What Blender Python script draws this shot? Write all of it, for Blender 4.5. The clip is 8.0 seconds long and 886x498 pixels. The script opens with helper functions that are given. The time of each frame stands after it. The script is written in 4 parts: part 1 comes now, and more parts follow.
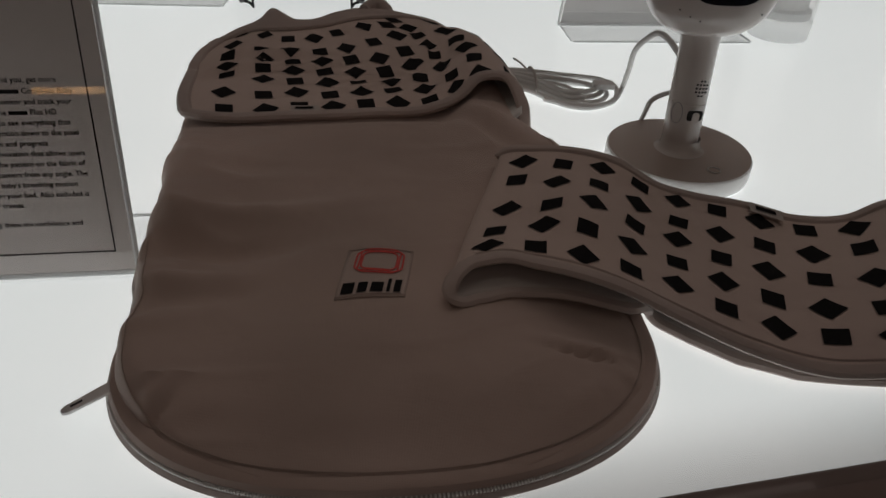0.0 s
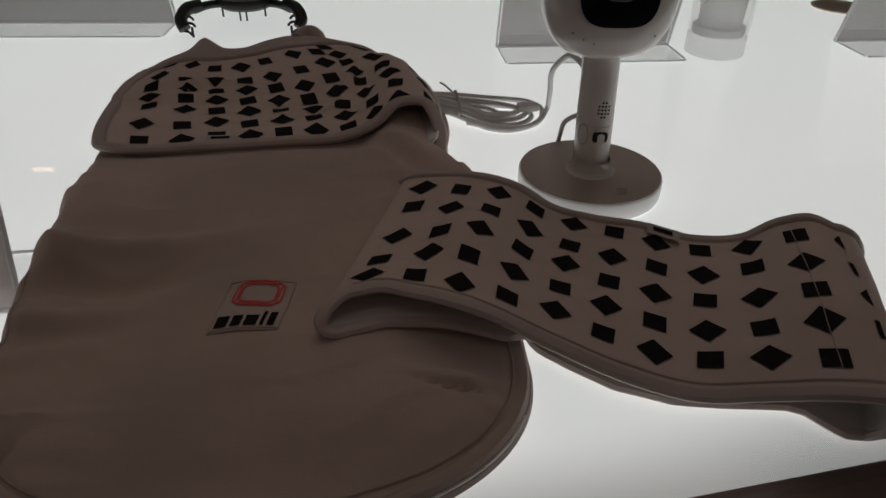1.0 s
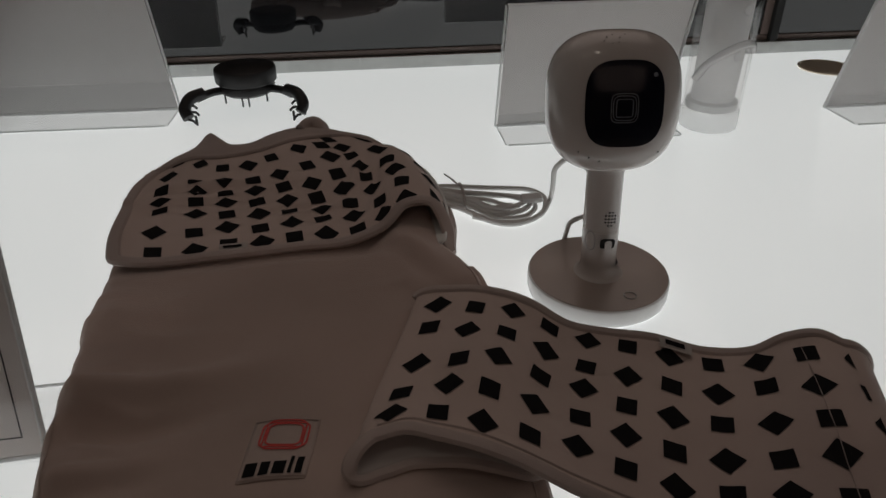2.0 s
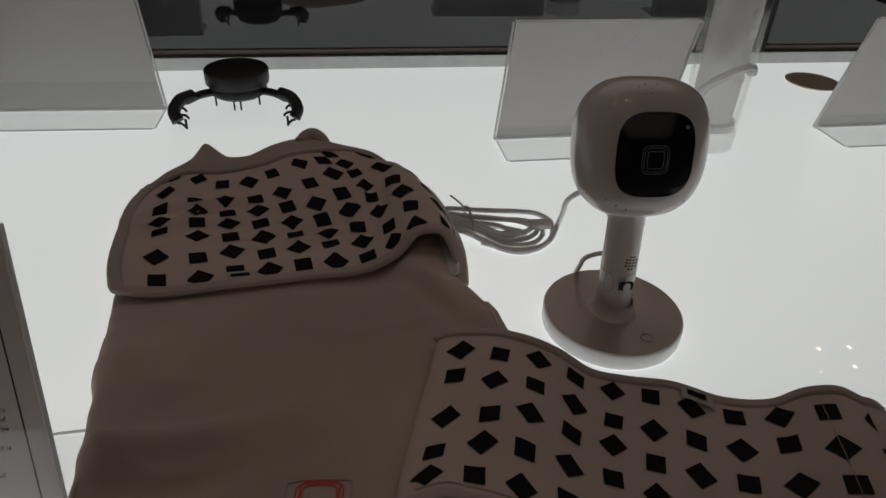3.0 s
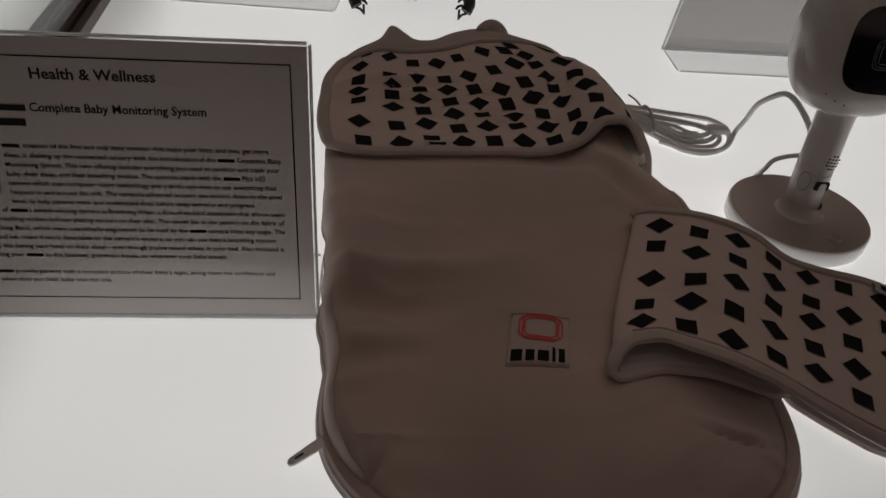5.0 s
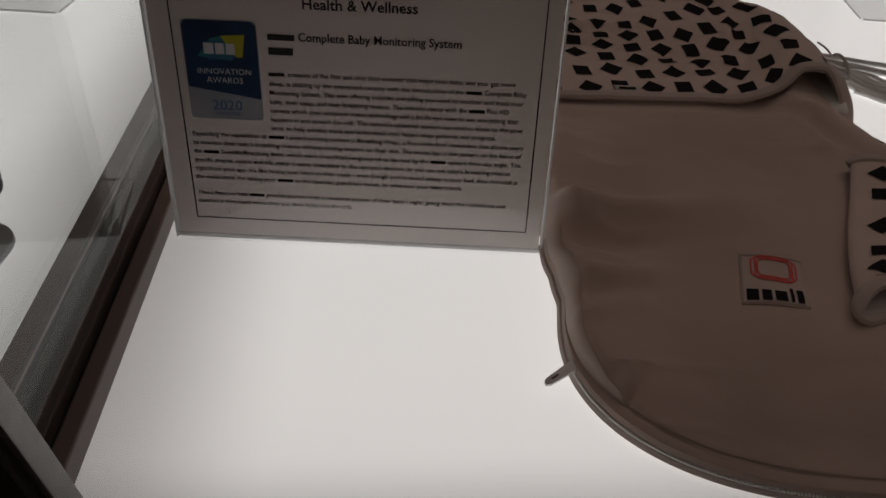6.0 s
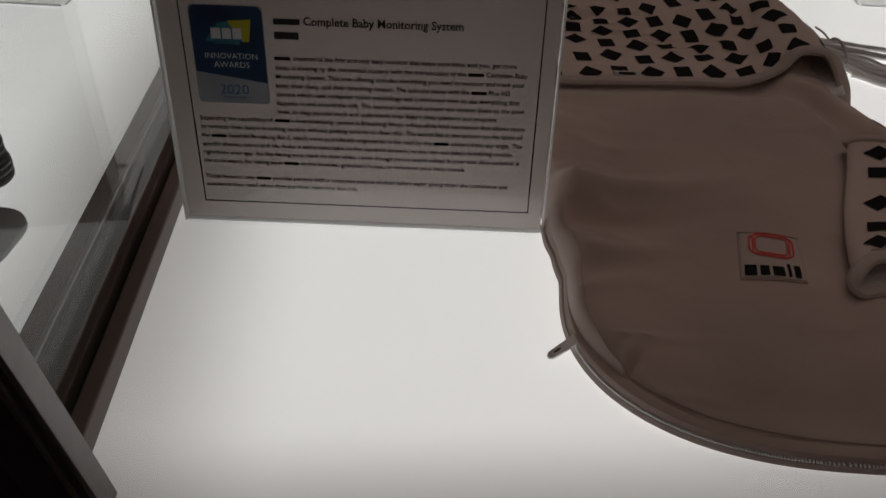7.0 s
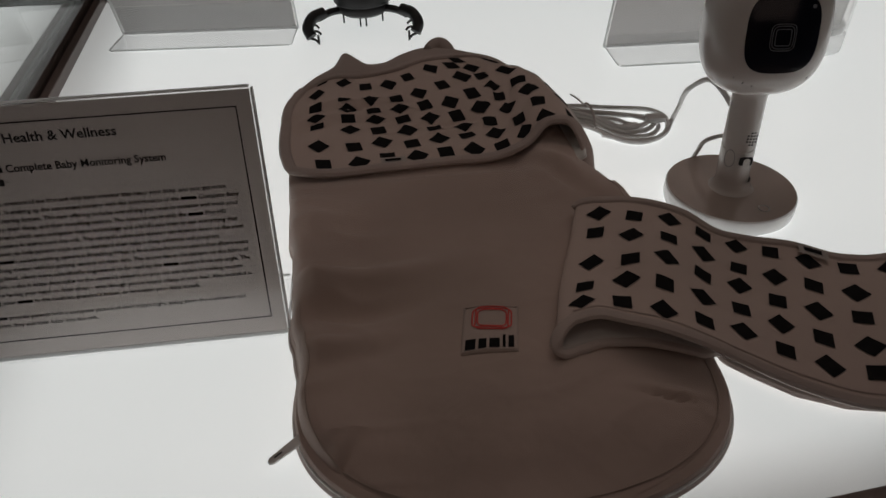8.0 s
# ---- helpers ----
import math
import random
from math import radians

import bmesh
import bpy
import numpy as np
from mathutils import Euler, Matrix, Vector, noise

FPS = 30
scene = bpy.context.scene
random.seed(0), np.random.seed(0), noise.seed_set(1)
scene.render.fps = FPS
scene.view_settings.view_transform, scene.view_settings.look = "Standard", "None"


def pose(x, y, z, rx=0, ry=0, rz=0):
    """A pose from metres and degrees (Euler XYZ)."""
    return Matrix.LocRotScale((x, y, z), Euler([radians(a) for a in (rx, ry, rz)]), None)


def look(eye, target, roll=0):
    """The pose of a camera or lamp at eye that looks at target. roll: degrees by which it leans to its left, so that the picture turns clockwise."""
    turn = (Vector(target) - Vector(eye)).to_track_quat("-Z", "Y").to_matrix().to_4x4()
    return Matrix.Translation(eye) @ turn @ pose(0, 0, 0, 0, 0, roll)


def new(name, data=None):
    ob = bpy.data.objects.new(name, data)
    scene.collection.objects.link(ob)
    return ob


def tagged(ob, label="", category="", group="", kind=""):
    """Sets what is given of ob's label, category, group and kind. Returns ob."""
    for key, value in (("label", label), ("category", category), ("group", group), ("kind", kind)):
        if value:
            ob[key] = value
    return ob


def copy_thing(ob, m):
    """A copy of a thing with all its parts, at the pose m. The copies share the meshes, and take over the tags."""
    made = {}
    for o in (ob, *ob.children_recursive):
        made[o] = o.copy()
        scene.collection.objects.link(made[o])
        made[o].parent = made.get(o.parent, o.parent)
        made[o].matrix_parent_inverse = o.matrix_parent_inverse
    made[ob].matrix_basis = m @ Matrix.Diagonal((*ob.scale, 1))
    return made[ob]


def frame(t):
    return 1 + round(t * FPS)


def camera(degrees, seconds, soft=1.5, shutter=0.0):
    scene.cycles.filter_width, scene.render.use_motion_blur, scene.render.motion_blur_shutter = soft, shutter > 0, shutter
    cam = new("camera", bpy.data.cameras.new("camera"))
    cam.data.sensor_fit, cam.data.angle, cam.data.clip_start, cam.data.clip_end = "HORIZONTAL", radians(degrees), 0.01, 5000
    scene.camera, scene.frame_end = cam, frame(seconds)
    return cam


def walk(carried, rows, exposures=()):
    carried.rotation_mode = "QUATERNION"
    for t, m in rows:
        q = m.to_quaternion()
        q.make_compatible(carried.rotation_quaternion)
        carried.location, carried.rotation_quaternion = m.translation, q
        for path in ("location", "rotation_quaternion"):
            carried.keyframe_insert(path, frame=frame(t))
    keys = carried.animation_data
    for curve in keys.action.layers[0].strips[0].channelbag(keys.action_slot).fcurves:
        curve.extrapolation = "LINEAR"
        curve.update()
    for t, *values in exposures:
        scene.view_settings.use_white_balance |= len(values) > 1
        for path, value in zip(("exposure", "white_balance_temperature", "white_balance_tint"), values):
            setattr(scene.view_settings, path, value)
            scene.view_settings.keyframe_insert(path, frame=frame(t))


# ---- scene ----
cam = camera(66.0, 8.0)
PATH = [
    (0, (0.12, 0.102, 0.236), (0.293, 1.729, -0.914), 2.3),
    (0.5, (0.157, 0.107, 0.24), (0.342, 1.749, -0.887), 1.1),
    (1, (0.182, 0.102, 0.24), (0.364, 1.759, -0.864), 1.0),
    (1.5, (0.193, 0.106, 0.253), (0.373, 1.778, -0.828), -0.0),
    (1.7, (0.186, 0.115, 0.272), (0.369, 1.817, -0.762), -1.0),
    (2.8, (0.141, 0.153, 0.322), (0.439, 1.813, -0.754), 2.3),
    (3, (0.134, 0.163, 0.33), (0.446, 1.802, -0.773), 2.5),
    (3.5, (0.117, 0.171, 0.332), (0.403, 1.798, -0.796), 2.6),
    (4, (0.105, 0.163, 0.325), (0.379, 1.779, -0.821), 3.4),
    (4.2, (0.098, 0.157, 0.314), (0.362, 1.757, -0.855), 4.3),
    (5.3, (0.013, 0.103, 0.305), (0.045, 1.626, -0.991), 3.3),
    (5.5, (-0.003, 0.098, 0.306), (-0.011, 1.6, -1.014), 2.2),
    (6, (-0.057, 0.094, 0.294), (-0.15, 1.567, -1.056), 1.9),
    (6.5, (-0.078, 0.087, 0.295), (-0.2, 1.539, -1.075), 1.3),
    (7, (-0.057, 0.081, 0.292), (-0.155, 1.547, -1.065), 1.3),
    (7.5, (0.006, 0.089, 0.3), (0.003, 1.592, -1.019), 0.3),
    (8, (0.066, 0.082, 0.327), (0.173, 1.652, -0.908), -1.5),
]
walk(cam, [(t, look(eye, target, roll)) for t, eye, target, roll in PATH],
     [(0.0, 0.06, 6450, 9), (0.5, -0.05, 6500, 10), (1.5, -0.07, 6500, 10), (3.5, -0.10, 6450, 9), (4.2, -0.08, 6450, 9),
      (5.5, -0.03, 6800, 15), (6.0, 0.0, 6800, 15), (6.5, 0.03, 6650, 12), (7.5, 0.07, 6700, 13), (8.0, 0.07, 6500, 10)])

# ---- world and lamps ----
world = bpy.data.worlds.new("hall_dusk")
world.use_nodes = True
world.node_tree.nodes["Background"].inputs[0].default_value = (0.02, 0.017, 0.016, 1)
world.node_tree.nodes["Background"].inputs[1].default_value = 1.0
scene.world = world


def lamp(name, m, size, power, colour, shape="SQUARE"):
    data = bpy.data.lights.new(name, "AREA")
    data.shape, data.size, data.energy, data.color = shape, size, power, colour
    ob = new(name, data)
    ob.matrix_world = m
    return ob


WARM = (1.0, 0.785, 0.715)
# One broad unseen lamp stands in for the hall's general light.
lamp("hall_light", pose(0.6, 2.7, 3.2, -15, 0, 0), 4.2, 29.0, WARM)
# Added warm fill from behind the camera, to brighten the sign's page.
lamp("aisle_light", pose(0.6, -3.2, 3.2, 40), 4.0, 17.0, (1.0, 0.70, 0.60))
SPOTS = [(3.5, 3.24), (3.8, 3.26), (3.9, 3.46), (3.65, 3.47)]
for sx, sy in SPOTS:
    lamp("spot_light", pose(sx, sy, 3.0), 0.03, 0.08, (1.0, 0.8, 0.6), "DISK")

for sx, sy in ((-1.15, -0.20), (-1.10, -0.14), (0.01, -0.23), (0.06, -0.19)):
    lamp("aisle_spot_light", pose(sx, sy, 3.0), 0.03, 0.9, (1.0, 0.85, 0.72), "DISK")
sign_glow = lamp("hall_panel_light", pose(-2.55, -7.5, 1.23, 90), 1.2, 1.0, (1.0, 0.52, 0.22), "RECTANGLE")
sign_glow.data.size_y = 0.075
for sx in (-3.1, 1.6, 2.75, 5.9):
    strip = lamp("strip_light", pose(sx, 6.75, 3.0), 0.95, 1.0, (1.0, 0.62, 0.38), "RECTANGLE")
    strip.data.size_y = 0.10


# ---- materials ----
def material(name, colour, rough=0.5, metal=0.0, grain=0.0, scale=200.0, bump=0.0, stain=0.0, stain_scale=12.0,
             emit=0.0, emit_colour=(1, 1, 1), spec=0.5, sheen=0.0, coat=0.0):
    """A principled surface whose colour varies by fine grain and broad stains, with a fine bump."""
    m = bpy.data.materials.new(name)
    m.use_nodes = True
    nt = m.node_tree
    b = nt.nodes["Principled BSDF"]
    b.inputs["Roughness"].default_value = rough
    b.inputs["Metallic"].default_value = metal
    b.inputs["Specular IOR Level"].default_value = spec
    b.inputs["Sheen Weight"].default_value = sheen
    b.inputs["Coat Weight"].default_value = coat
    b.inputs["Base Color"].default_value = (*colour, 1)
    if emit:
        b.inputs["Emission Color"].default_value = (*emit_colour, 1)
        b.inputs["Emission Strength"].default_value = emit
    co = nt.nodes.new("ShaderNodeTexCoord")
    last = None
    for amount, sc, detail in ((grain, scale, 3.0), (stain, stain_scale, 5.0)):
        if not amount:
            continue
        n = nt.nodes.new("ShaderNodeTexNoise")
        n.inputs["Scale"].default_value, n.inputs["Detail"].default_value = sc, detail
        nt.links.new(co.outputs["Object"], n.inputs["Vector"])
        r = nt.nodes.new("ShaderNodeMapRange")
        r.inputs[1].default_value, r.inputs[2].default_value = 0.3, 0.7
        r.inputs[3].default_value, r.inputs[4].default_value = 1 - amount, 1 + amount * 0.4
        nt.links.new(n.outputs["Fac"], r.inputs[0])
        mix = nt.nodes.new("ShaderNodeMix")
        mix.data_type, mix.blend_type = "RGBA", "MULTIPLY"
        mix.inputs[0].default_value = 1.0
        if last:
            nt.links.new(last, mix.inputs[6])
        else:
            mix.inputs[6].default_value = (*colour, 1)
        nt.links.new(r.outputs[0], mix.inputs[7])
        last = mix.outputs[2]
    if last:
        nt.links.new(last, b.inputs["Base Color"])
    if bump:
        n = nt.nodes.new("ShaderNodeTexNoise")
        n.inputs["Scale"].default_value, n.inputs["Detail"].default_value = scale * 1.5, 2.0
        nt.links.new(co.outputs["Object"], n.inputs["Vector"])
        bp = nt.nodes.new("ShaderNodeBump")
        bp.inputs["Strength"].default_value, bp.inputs["Distance"].default_value = bump, 0.001
        nt.links.new(n.outputs["Fac"], bp.inputs["Height"])
        nt.links.new(bp.outputs[0], b.inputs["Normal"])
    return m


def cloth(name, colour, pitch=3200.0, bump=0.22, stain=0.17):
    """Woven cotton: crossed thread waves as relief, and a faint uneven tone."""
    m = material(name, colour, 0.9, grain=0.10, scale=900.0, stain=stain, stain_scale=9.0, spec=0.2, sheen=0.25)
    nt = m.node_tree
    co = nt.nodes.new("ShaderNodeTexCoord")
    waves = []
    for axis in ("X", "Y"):
        w = nt.nodes.new("ShaderNodeTexWave")
        w.bands_direction = axis
        w.inputs["Scale"].default_value, w.inputs["Distortion"].default_value = pitch / 6.28, 1.2
        nt.links.new(co.outputs["Object"], w.inputs["Vector"])
        waves.append(w)
    add = nt.nodes.new("ShaderNodeMath")
    nt.links.new(waves[0].outputs["Fac"], add.inputs[0])
    nt.links.new(waves[1].outputs["Fac"], add.inputs[1])
    crease = nt.nodes.new("ShaderNodeTexNoise")
    crease.inputs["Scale"].default_value, crease.inputs["Detail"].default_value = 35.0, 6.0
    nt.links.new(co.outputs["Object"], crease.inputs["Vector"])
    b1 = nt.nodes.new("ShaderNodeBump")
    b1.inputs["Strength"].default_value, b1.inputs["Distance"].default_value = 0.5, 0.004
    nt.links.new(crease.outputs["Fac"], b1.inputs["Height"])
    b2 = nt.nodes.new("ShaderNodeBump")
    b2.inputs["Strength"].default_value, b2.inputs["Distance"].default_value = bump, 0.0004
    nt.links.new(add.outputs[0], b2.inputs["Height"])
    nt.links.new(b1.outputs[0], b2.inputs["Normal"])
    nt.links.new(b2.outputs[0], nt.nodes["Principled BSDF"].inputs["Normal"])
    return m


def clear(name, tint=(0.985, 0.980, 0.978), gloss_rough=0.005, ior=1.49, haze=0.0):
    """Clear sheet: lets light straight through and mirrors by Fresnel; haze scatters a little."""
    m = bpy.data.materials.new(name)
    m.use_nodes = True
    nt = m.node_tree
    nt.nodes.clear()
    out = nt.nodes.new("ShaderNodeOutputMaterial")
    tr = nt.nodes.new("ShaderNodeBsdfTransparent")
    tr.inputs[0].default_value = (*tint, 1)
    base = tr
    if haze:
        df = nt.nodes.new("ShaderNodeBsdfTranslucent")
        df.inputs[0].default_value = (0.85, 0.86, 0.86, 1)
        mh = nt.nodes.new("ShaderNodeMixShader")
        mh.inputs[0].default_value = haze
        nt.links.new(tr.outputs[0], mh.inputs[1])
        nt.links.new(df.outputs[0], mh.inputs[2])
        base = mh
    gl = nt.nodes.new("ShaderNodeBsdfGlossy")
    gl.inputs["Roughness"].default_value = gloss_rough
    lw = nt.nodes.new("ShaderNodeLayerWeight")
    lw.inputs[0].default_value = 0.5
    pw = nt.nodes.new("ShaderNodeMath")
    pw.operation = "POWER"
    pw.inputs[1].default_value = 5.0
    nt.links.new(lw.outputs["Facing"], pw.inputs[0])
    fr = nt.nodes.new("ShaderNodeMapRange")
    fr.inputs[3].default_value, fr.inputs[4].default_value = ((ior - 1) / (ior + 1)) ** 2, 1.0
    nt.links.new(pw.outputs[0], fr.inputs[0])
    mx = nt.nodes.new("ShaderNodeMixShader")
    nt.links.new(fr.outputs[0], mx.inputs[0])
    nt.links.new(base.outputs[0], mx.inputs[1])
    nt.links.new(gl.outputs[0], mx.inputs[2])
    nt.links.new(mx.outputs[0], out.inputs[0])
    return m


def see_through(m, amount, frost=0.0):
    """Lets thin paper pass part of the light that falls on its other side."""
    nt = m.node_tree
    out = next(n for n in nt.nodes if n.type == "OUTPUT_MATERIAL")
    tl = nt.nodes.new("ShaderNodeBsdfTranslucent")
    tl.inputs[0].default_value = (0.97, 0.97, 0.97, 1)
    mx = nt.nodes.new("ShaderNodeMixShader")
    mx.inputs[0].default_value = amount
    nt.links.new(nt.nodes["Principled BSDF"].outputs[0], mx.inputs[1])
    nt.links.new(tl.outputs[0], mx.inputs[2])
    if frost:
        rf = nt.nodes.new("ShaderNodeBsdfRefraction")
        rf.inputs["Roughness"].default_value, rf.inputs["IOR"].default_value = 0.45, 1.08
        mf = nt.nodes.new("ShaderNodeMixShader")
        mf.inputs[0].default_value = frost
        nt.links.new(mx.outputs[0], mf.inputs[1])
        nt.links.new(rf.outputs[0], mf.inputs[2])
        mx = mf
    nt.links.new(mx.outputs[0], out.inputs[0])


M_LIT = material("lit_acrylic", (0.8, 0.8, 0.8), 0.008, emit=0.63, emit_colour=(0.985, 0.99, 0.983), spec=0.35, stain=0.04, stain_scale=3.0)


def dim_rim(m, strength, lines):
    """Paints a falloff into a light box's emission along its rim; each line is a point, its inward normal, the width of
    the dim strip and its least glow.
    """
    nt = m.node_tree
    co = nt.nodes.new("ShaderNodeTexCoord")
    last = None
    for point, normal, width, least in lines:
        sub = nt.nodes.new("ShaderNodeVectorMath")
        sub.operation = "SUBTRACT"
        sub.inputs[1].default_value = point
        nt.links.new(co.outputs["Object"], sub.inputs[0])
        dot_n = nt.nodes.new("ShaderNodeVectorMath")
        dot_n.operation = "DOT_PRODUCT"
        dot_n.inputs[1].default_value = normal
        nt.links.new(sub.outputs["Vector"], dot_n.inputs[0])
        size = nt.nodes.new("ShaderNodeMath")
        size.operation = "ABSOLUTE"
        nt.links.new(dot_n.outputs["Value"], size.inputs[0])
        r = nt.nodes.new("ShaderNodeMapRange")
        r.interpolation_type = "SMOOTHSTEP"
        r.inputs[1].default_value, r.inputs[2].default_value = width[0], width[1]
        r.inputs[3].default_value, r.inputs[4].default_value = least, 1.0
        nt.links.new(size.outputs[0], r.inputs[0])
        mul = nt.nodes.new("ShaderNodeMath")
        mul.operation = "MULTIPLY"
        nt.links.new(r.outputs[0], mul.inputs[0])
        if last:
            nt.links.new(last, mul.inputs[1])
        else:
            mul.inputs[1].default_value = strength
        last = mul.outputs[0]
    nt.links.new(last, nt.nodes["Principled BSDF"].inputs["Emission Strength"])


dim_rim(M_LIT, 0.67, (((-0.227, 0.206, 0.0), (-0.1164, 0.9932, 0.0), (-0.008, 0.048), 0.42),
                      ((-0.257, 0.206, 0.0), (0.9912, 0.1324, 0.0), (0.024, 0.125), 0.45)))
M_BODY = cloth("beige_cotton", (0.55, 0.435, 0.385))
M_PALE = cloth("pale_cotton", (0.67, 0.545, 0.49), stain=0.08)
M_BIND = cloth("rib_binding", (0.52, 0.435, 0.40), pitch=4200.0)
# Lining kept darker than white, so the folds' dim inside is in its colour.
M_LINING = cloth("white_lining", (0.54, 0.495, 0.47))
# Lighter copy of the lining: the lit mouth of the curl, put in colour.
M_CURL = cloth("pale_inner_lining", (0.80, 0.80, 0.78))
M_INK = material("black_ink", (0.010, 0.010, 0.011), 0.85, grain=0.2, scale=500, bump=0.1, spec=0.12)
M_THREAD = material("thread", (0.42, 0.34, 0.30), 0.9)
M_PATCH = cloth("satin_label", (0.58, 0.475, 0.43), bump=0.15)
M_CORAL = material("coral_ink", (0.75, 0.09, 0.08), 0.6, grain=0.15, scale=700)
M_ZIP = material("zip_metal", (0.86, 0.85, 0.84), 0.3, metal=0.0, grain=0.2, scale=300)
M_ZIPTAPE = cloth("zip_tape", (0.42, 0.41, 0.38))
M_WHITE = material("white_gloss_plastic", (0.74, 0.69, 0.66), 0.20, grain=0.03, scale=60, coat=0.3)
# Paler than the head's white: floor light on the rim is in its colour.
M_RIM = material("white_rim_plastic", (0.94, 0.94, 0.94), 0.2, grain=0.03, scale=60)
# Toned down from the white plastic: dimness of the upward face put in colour.
M_DIMTOP = material("taupe_gloss_plastic", (0.46, 0.38, 0.34), 0.24, grain=0.04, scale=60, coat=0.3)
M_BLACKGLASS = material("black_lens_glass", (0.006, 0.007, 0.014), 0.16, spec=0.35)
M_MARK = material("grey_print", (0.22, 0.23, 0.25), 0.4)
M_HOLE = material("dark_hole", (0.01, 0.01, 0.01), 0.8)
M_CABLE = material("white_cable", (0.66, 0.65, 0.64), 0.35, grain=0.05, scale=150)
M_BLACK = material("black_plastic", (0.012, 0.012, 0.013), 0.45, grain=0.3, scale=400, bump=0.15)
M_PAPER = material("paper", (0.84, 0.785, 0.76), 0.8, grain=0.03, scale=900, bump=0.05)
M_PAPERBACK = material("paper_back", (0.96, 0.96, 0.96), 0.8, grain=0.03, scale=900)
M_STRIPPAPER = material("grey_paper_strip", (0.62, 0.62, 0.62), 0.8, grain=0.03, scale=900)
M_STRIP = material("grey_green_strip", (0.105, 0.122, 0.115), 0.45, grain=0.03, scale=80, stain=0.2, stain_scale=9)


see_through(M_PAPERBACK, 0.85, 0.05)
see_through(M_STRIPPAPER, 0.70, 0.05)
M_SLEEVE = material("white_sleeve", (0.92, 0.92, 0.92), 0.5, grain=0.03, scale=90)
see_through(M_SLEEVE, 0.5, 0.4)
M_PRINT = material("print_black", (0.02, 0.02, 0.022), 0.7)
M_NAVY = material("badge_navy", (0.008, 0.045, 0.12), 0.5, stain=0.3, stain_scale=60)
M_SILVER = material("badge_grey", (0.36, 0.39, 0.44), 0.5, stain=0.15, stain_scale=40)
M_YELLOW = material("badge_yellow", (0.45, 0.42, 0.03), 0.5)
M_BLUE = material("badge_blue", (0.03, 0.12, 0.30), 0.5)
M_TEAL = material("badge_teal", (0.03, 0.20, 0.24), 0.5)
M_BADGEWHITE = material("badge_white", (0.62, 0.65, 0.70), 0.5)
M_ACRYL = clear("clear_acrylic")
M_HAZE = clear("frosted_acrylic", haze=0.25, gloss_rough=0.1)
M_EDGE = material("acrylic_edge", (0.86, 0.88, 0.88), 0.2, grain=0.1, scale=80)
see_through(M_EDGE, 0.5)
M_GLASS = clear("case_glass", (0.953, 0.966, 0.963), ior=1.5)
M_ALU = material("brushed_aluminium", (0.50, 0.51, 0.50), 0.32, metal=0.85, grain=0.15, scale=120, stain=0.15, stain_scale=8)
M_POST = material("post_metal", (0.20, 0.19, 0.185), 0.4, metal=0.6, grain=0.15, scale=120, stain=0.15, stain_scale=8)
M_RAIL = material("painted_rail", (0.17, 0.125, 0.11), 0.4, grain=0.05, scale=150, stain=0.15, stain_scale=10)
M_GASKET = material("rubber_gasket", (0.015, 0.015, 0.015), 0.7)
M_DARKGLASS = material("smoked_glass", (0.010, 0.011, 0.013), 0.03, spec=0.9)
M_BRASS = material("aged_brass", (0.74, 0.62, 0.48), 0.35, metal=0.0, grain=0.2, scale=200, stain=0.3, stain_scale=40)
M_CARPET = material("hall_carpet", (0.03, 0.028, 0.03), 0.95, grain=0.4, scale=120, bump=0.4)
M_WALLS = material("hall_wall", (0.06, 0.055, 0.055), 0.9, grain=0.1, scale=20, stain=0.2, stain_scale=1)
M_CASE = material("black_laminate", (0.016, 0.015, 0.015), 0.5, grain=0.2, scale=60)
M_GREY = material("grey_plastic", (0.16, 0.17, 0.18), 0.45, grain=0.15, scale=200)


# ---- helpers for meshes ----
ROOTS = {}


def thing(name, base, label, category, group="", kind=""):
    """An Empty at the base of a thing; its parts are given in world metres."""
    ob = new(name)
    ob.empty_display_size = 0.02
    ob.location = base
    ROOTS[ob.name] = Matrix.Translation(base)
    return tagged(ob, label, category, group, kind)


def mesh_from(bm, name, mat, smooth=True):
    me = bpy.data.meshes.new(name)
    bm.normal_update()
    bm.to_mesh(me)
    bm.free()
    if mat:
        me.materials.append(mat)
    if smooth:
        me.polygons.foreach_set("use_smooth", [True] * len(me.polygons))
        me.set_sharp_from_angle(angle=radians(38))
    return me


def part(name, bm, mat, parent=None, label="", smooth=True):
    """Links a bmesh, or a mesh, as one object under a thing or a part."""
    me = mesh_from(bm, name, mat, smooth) if isinstance(bm, bmesh.types.BMesh) else bm
    ob = new(name, me)
    if parent:
        ob.parent = parent
        ob.matrix_parent_inverse = ROOTS.get(parent.name, Matrix()).inverted()
    return tagged(ob, label)


def solid(ob, thick, offset=-1.0):
    mod = ob.modifiers.new("thickness", "SOLIDIFY")
    mod.thickness, mod.offset = thick, offset
    return ob


def structure(name, bm, mat, label, category, smooth=False):
    ob = part(name, bm, mat, None, "", smooth)
    return tagged(ob, label, category, "", "structure")


def grid(fn, nu, nv, loop=False):
    """A sheet through fn(u, v), u and v from 0 to 1; loop closes it along u."""
    bm = bmesh.new()
    cols = nu if loop else nu + 1
    vs = [[bm.verts.new(fn(i / nu, j / nv)) for j in range(nv + 1)] for i in range(cols)]
    for i in range(nu):
        a, b = vs[i], vs[(i + 1) % cols]
        for j in range(nv):
            bm.faces.new((a[j], b[j], b[j + 1], a[j + 1]))
    return bm


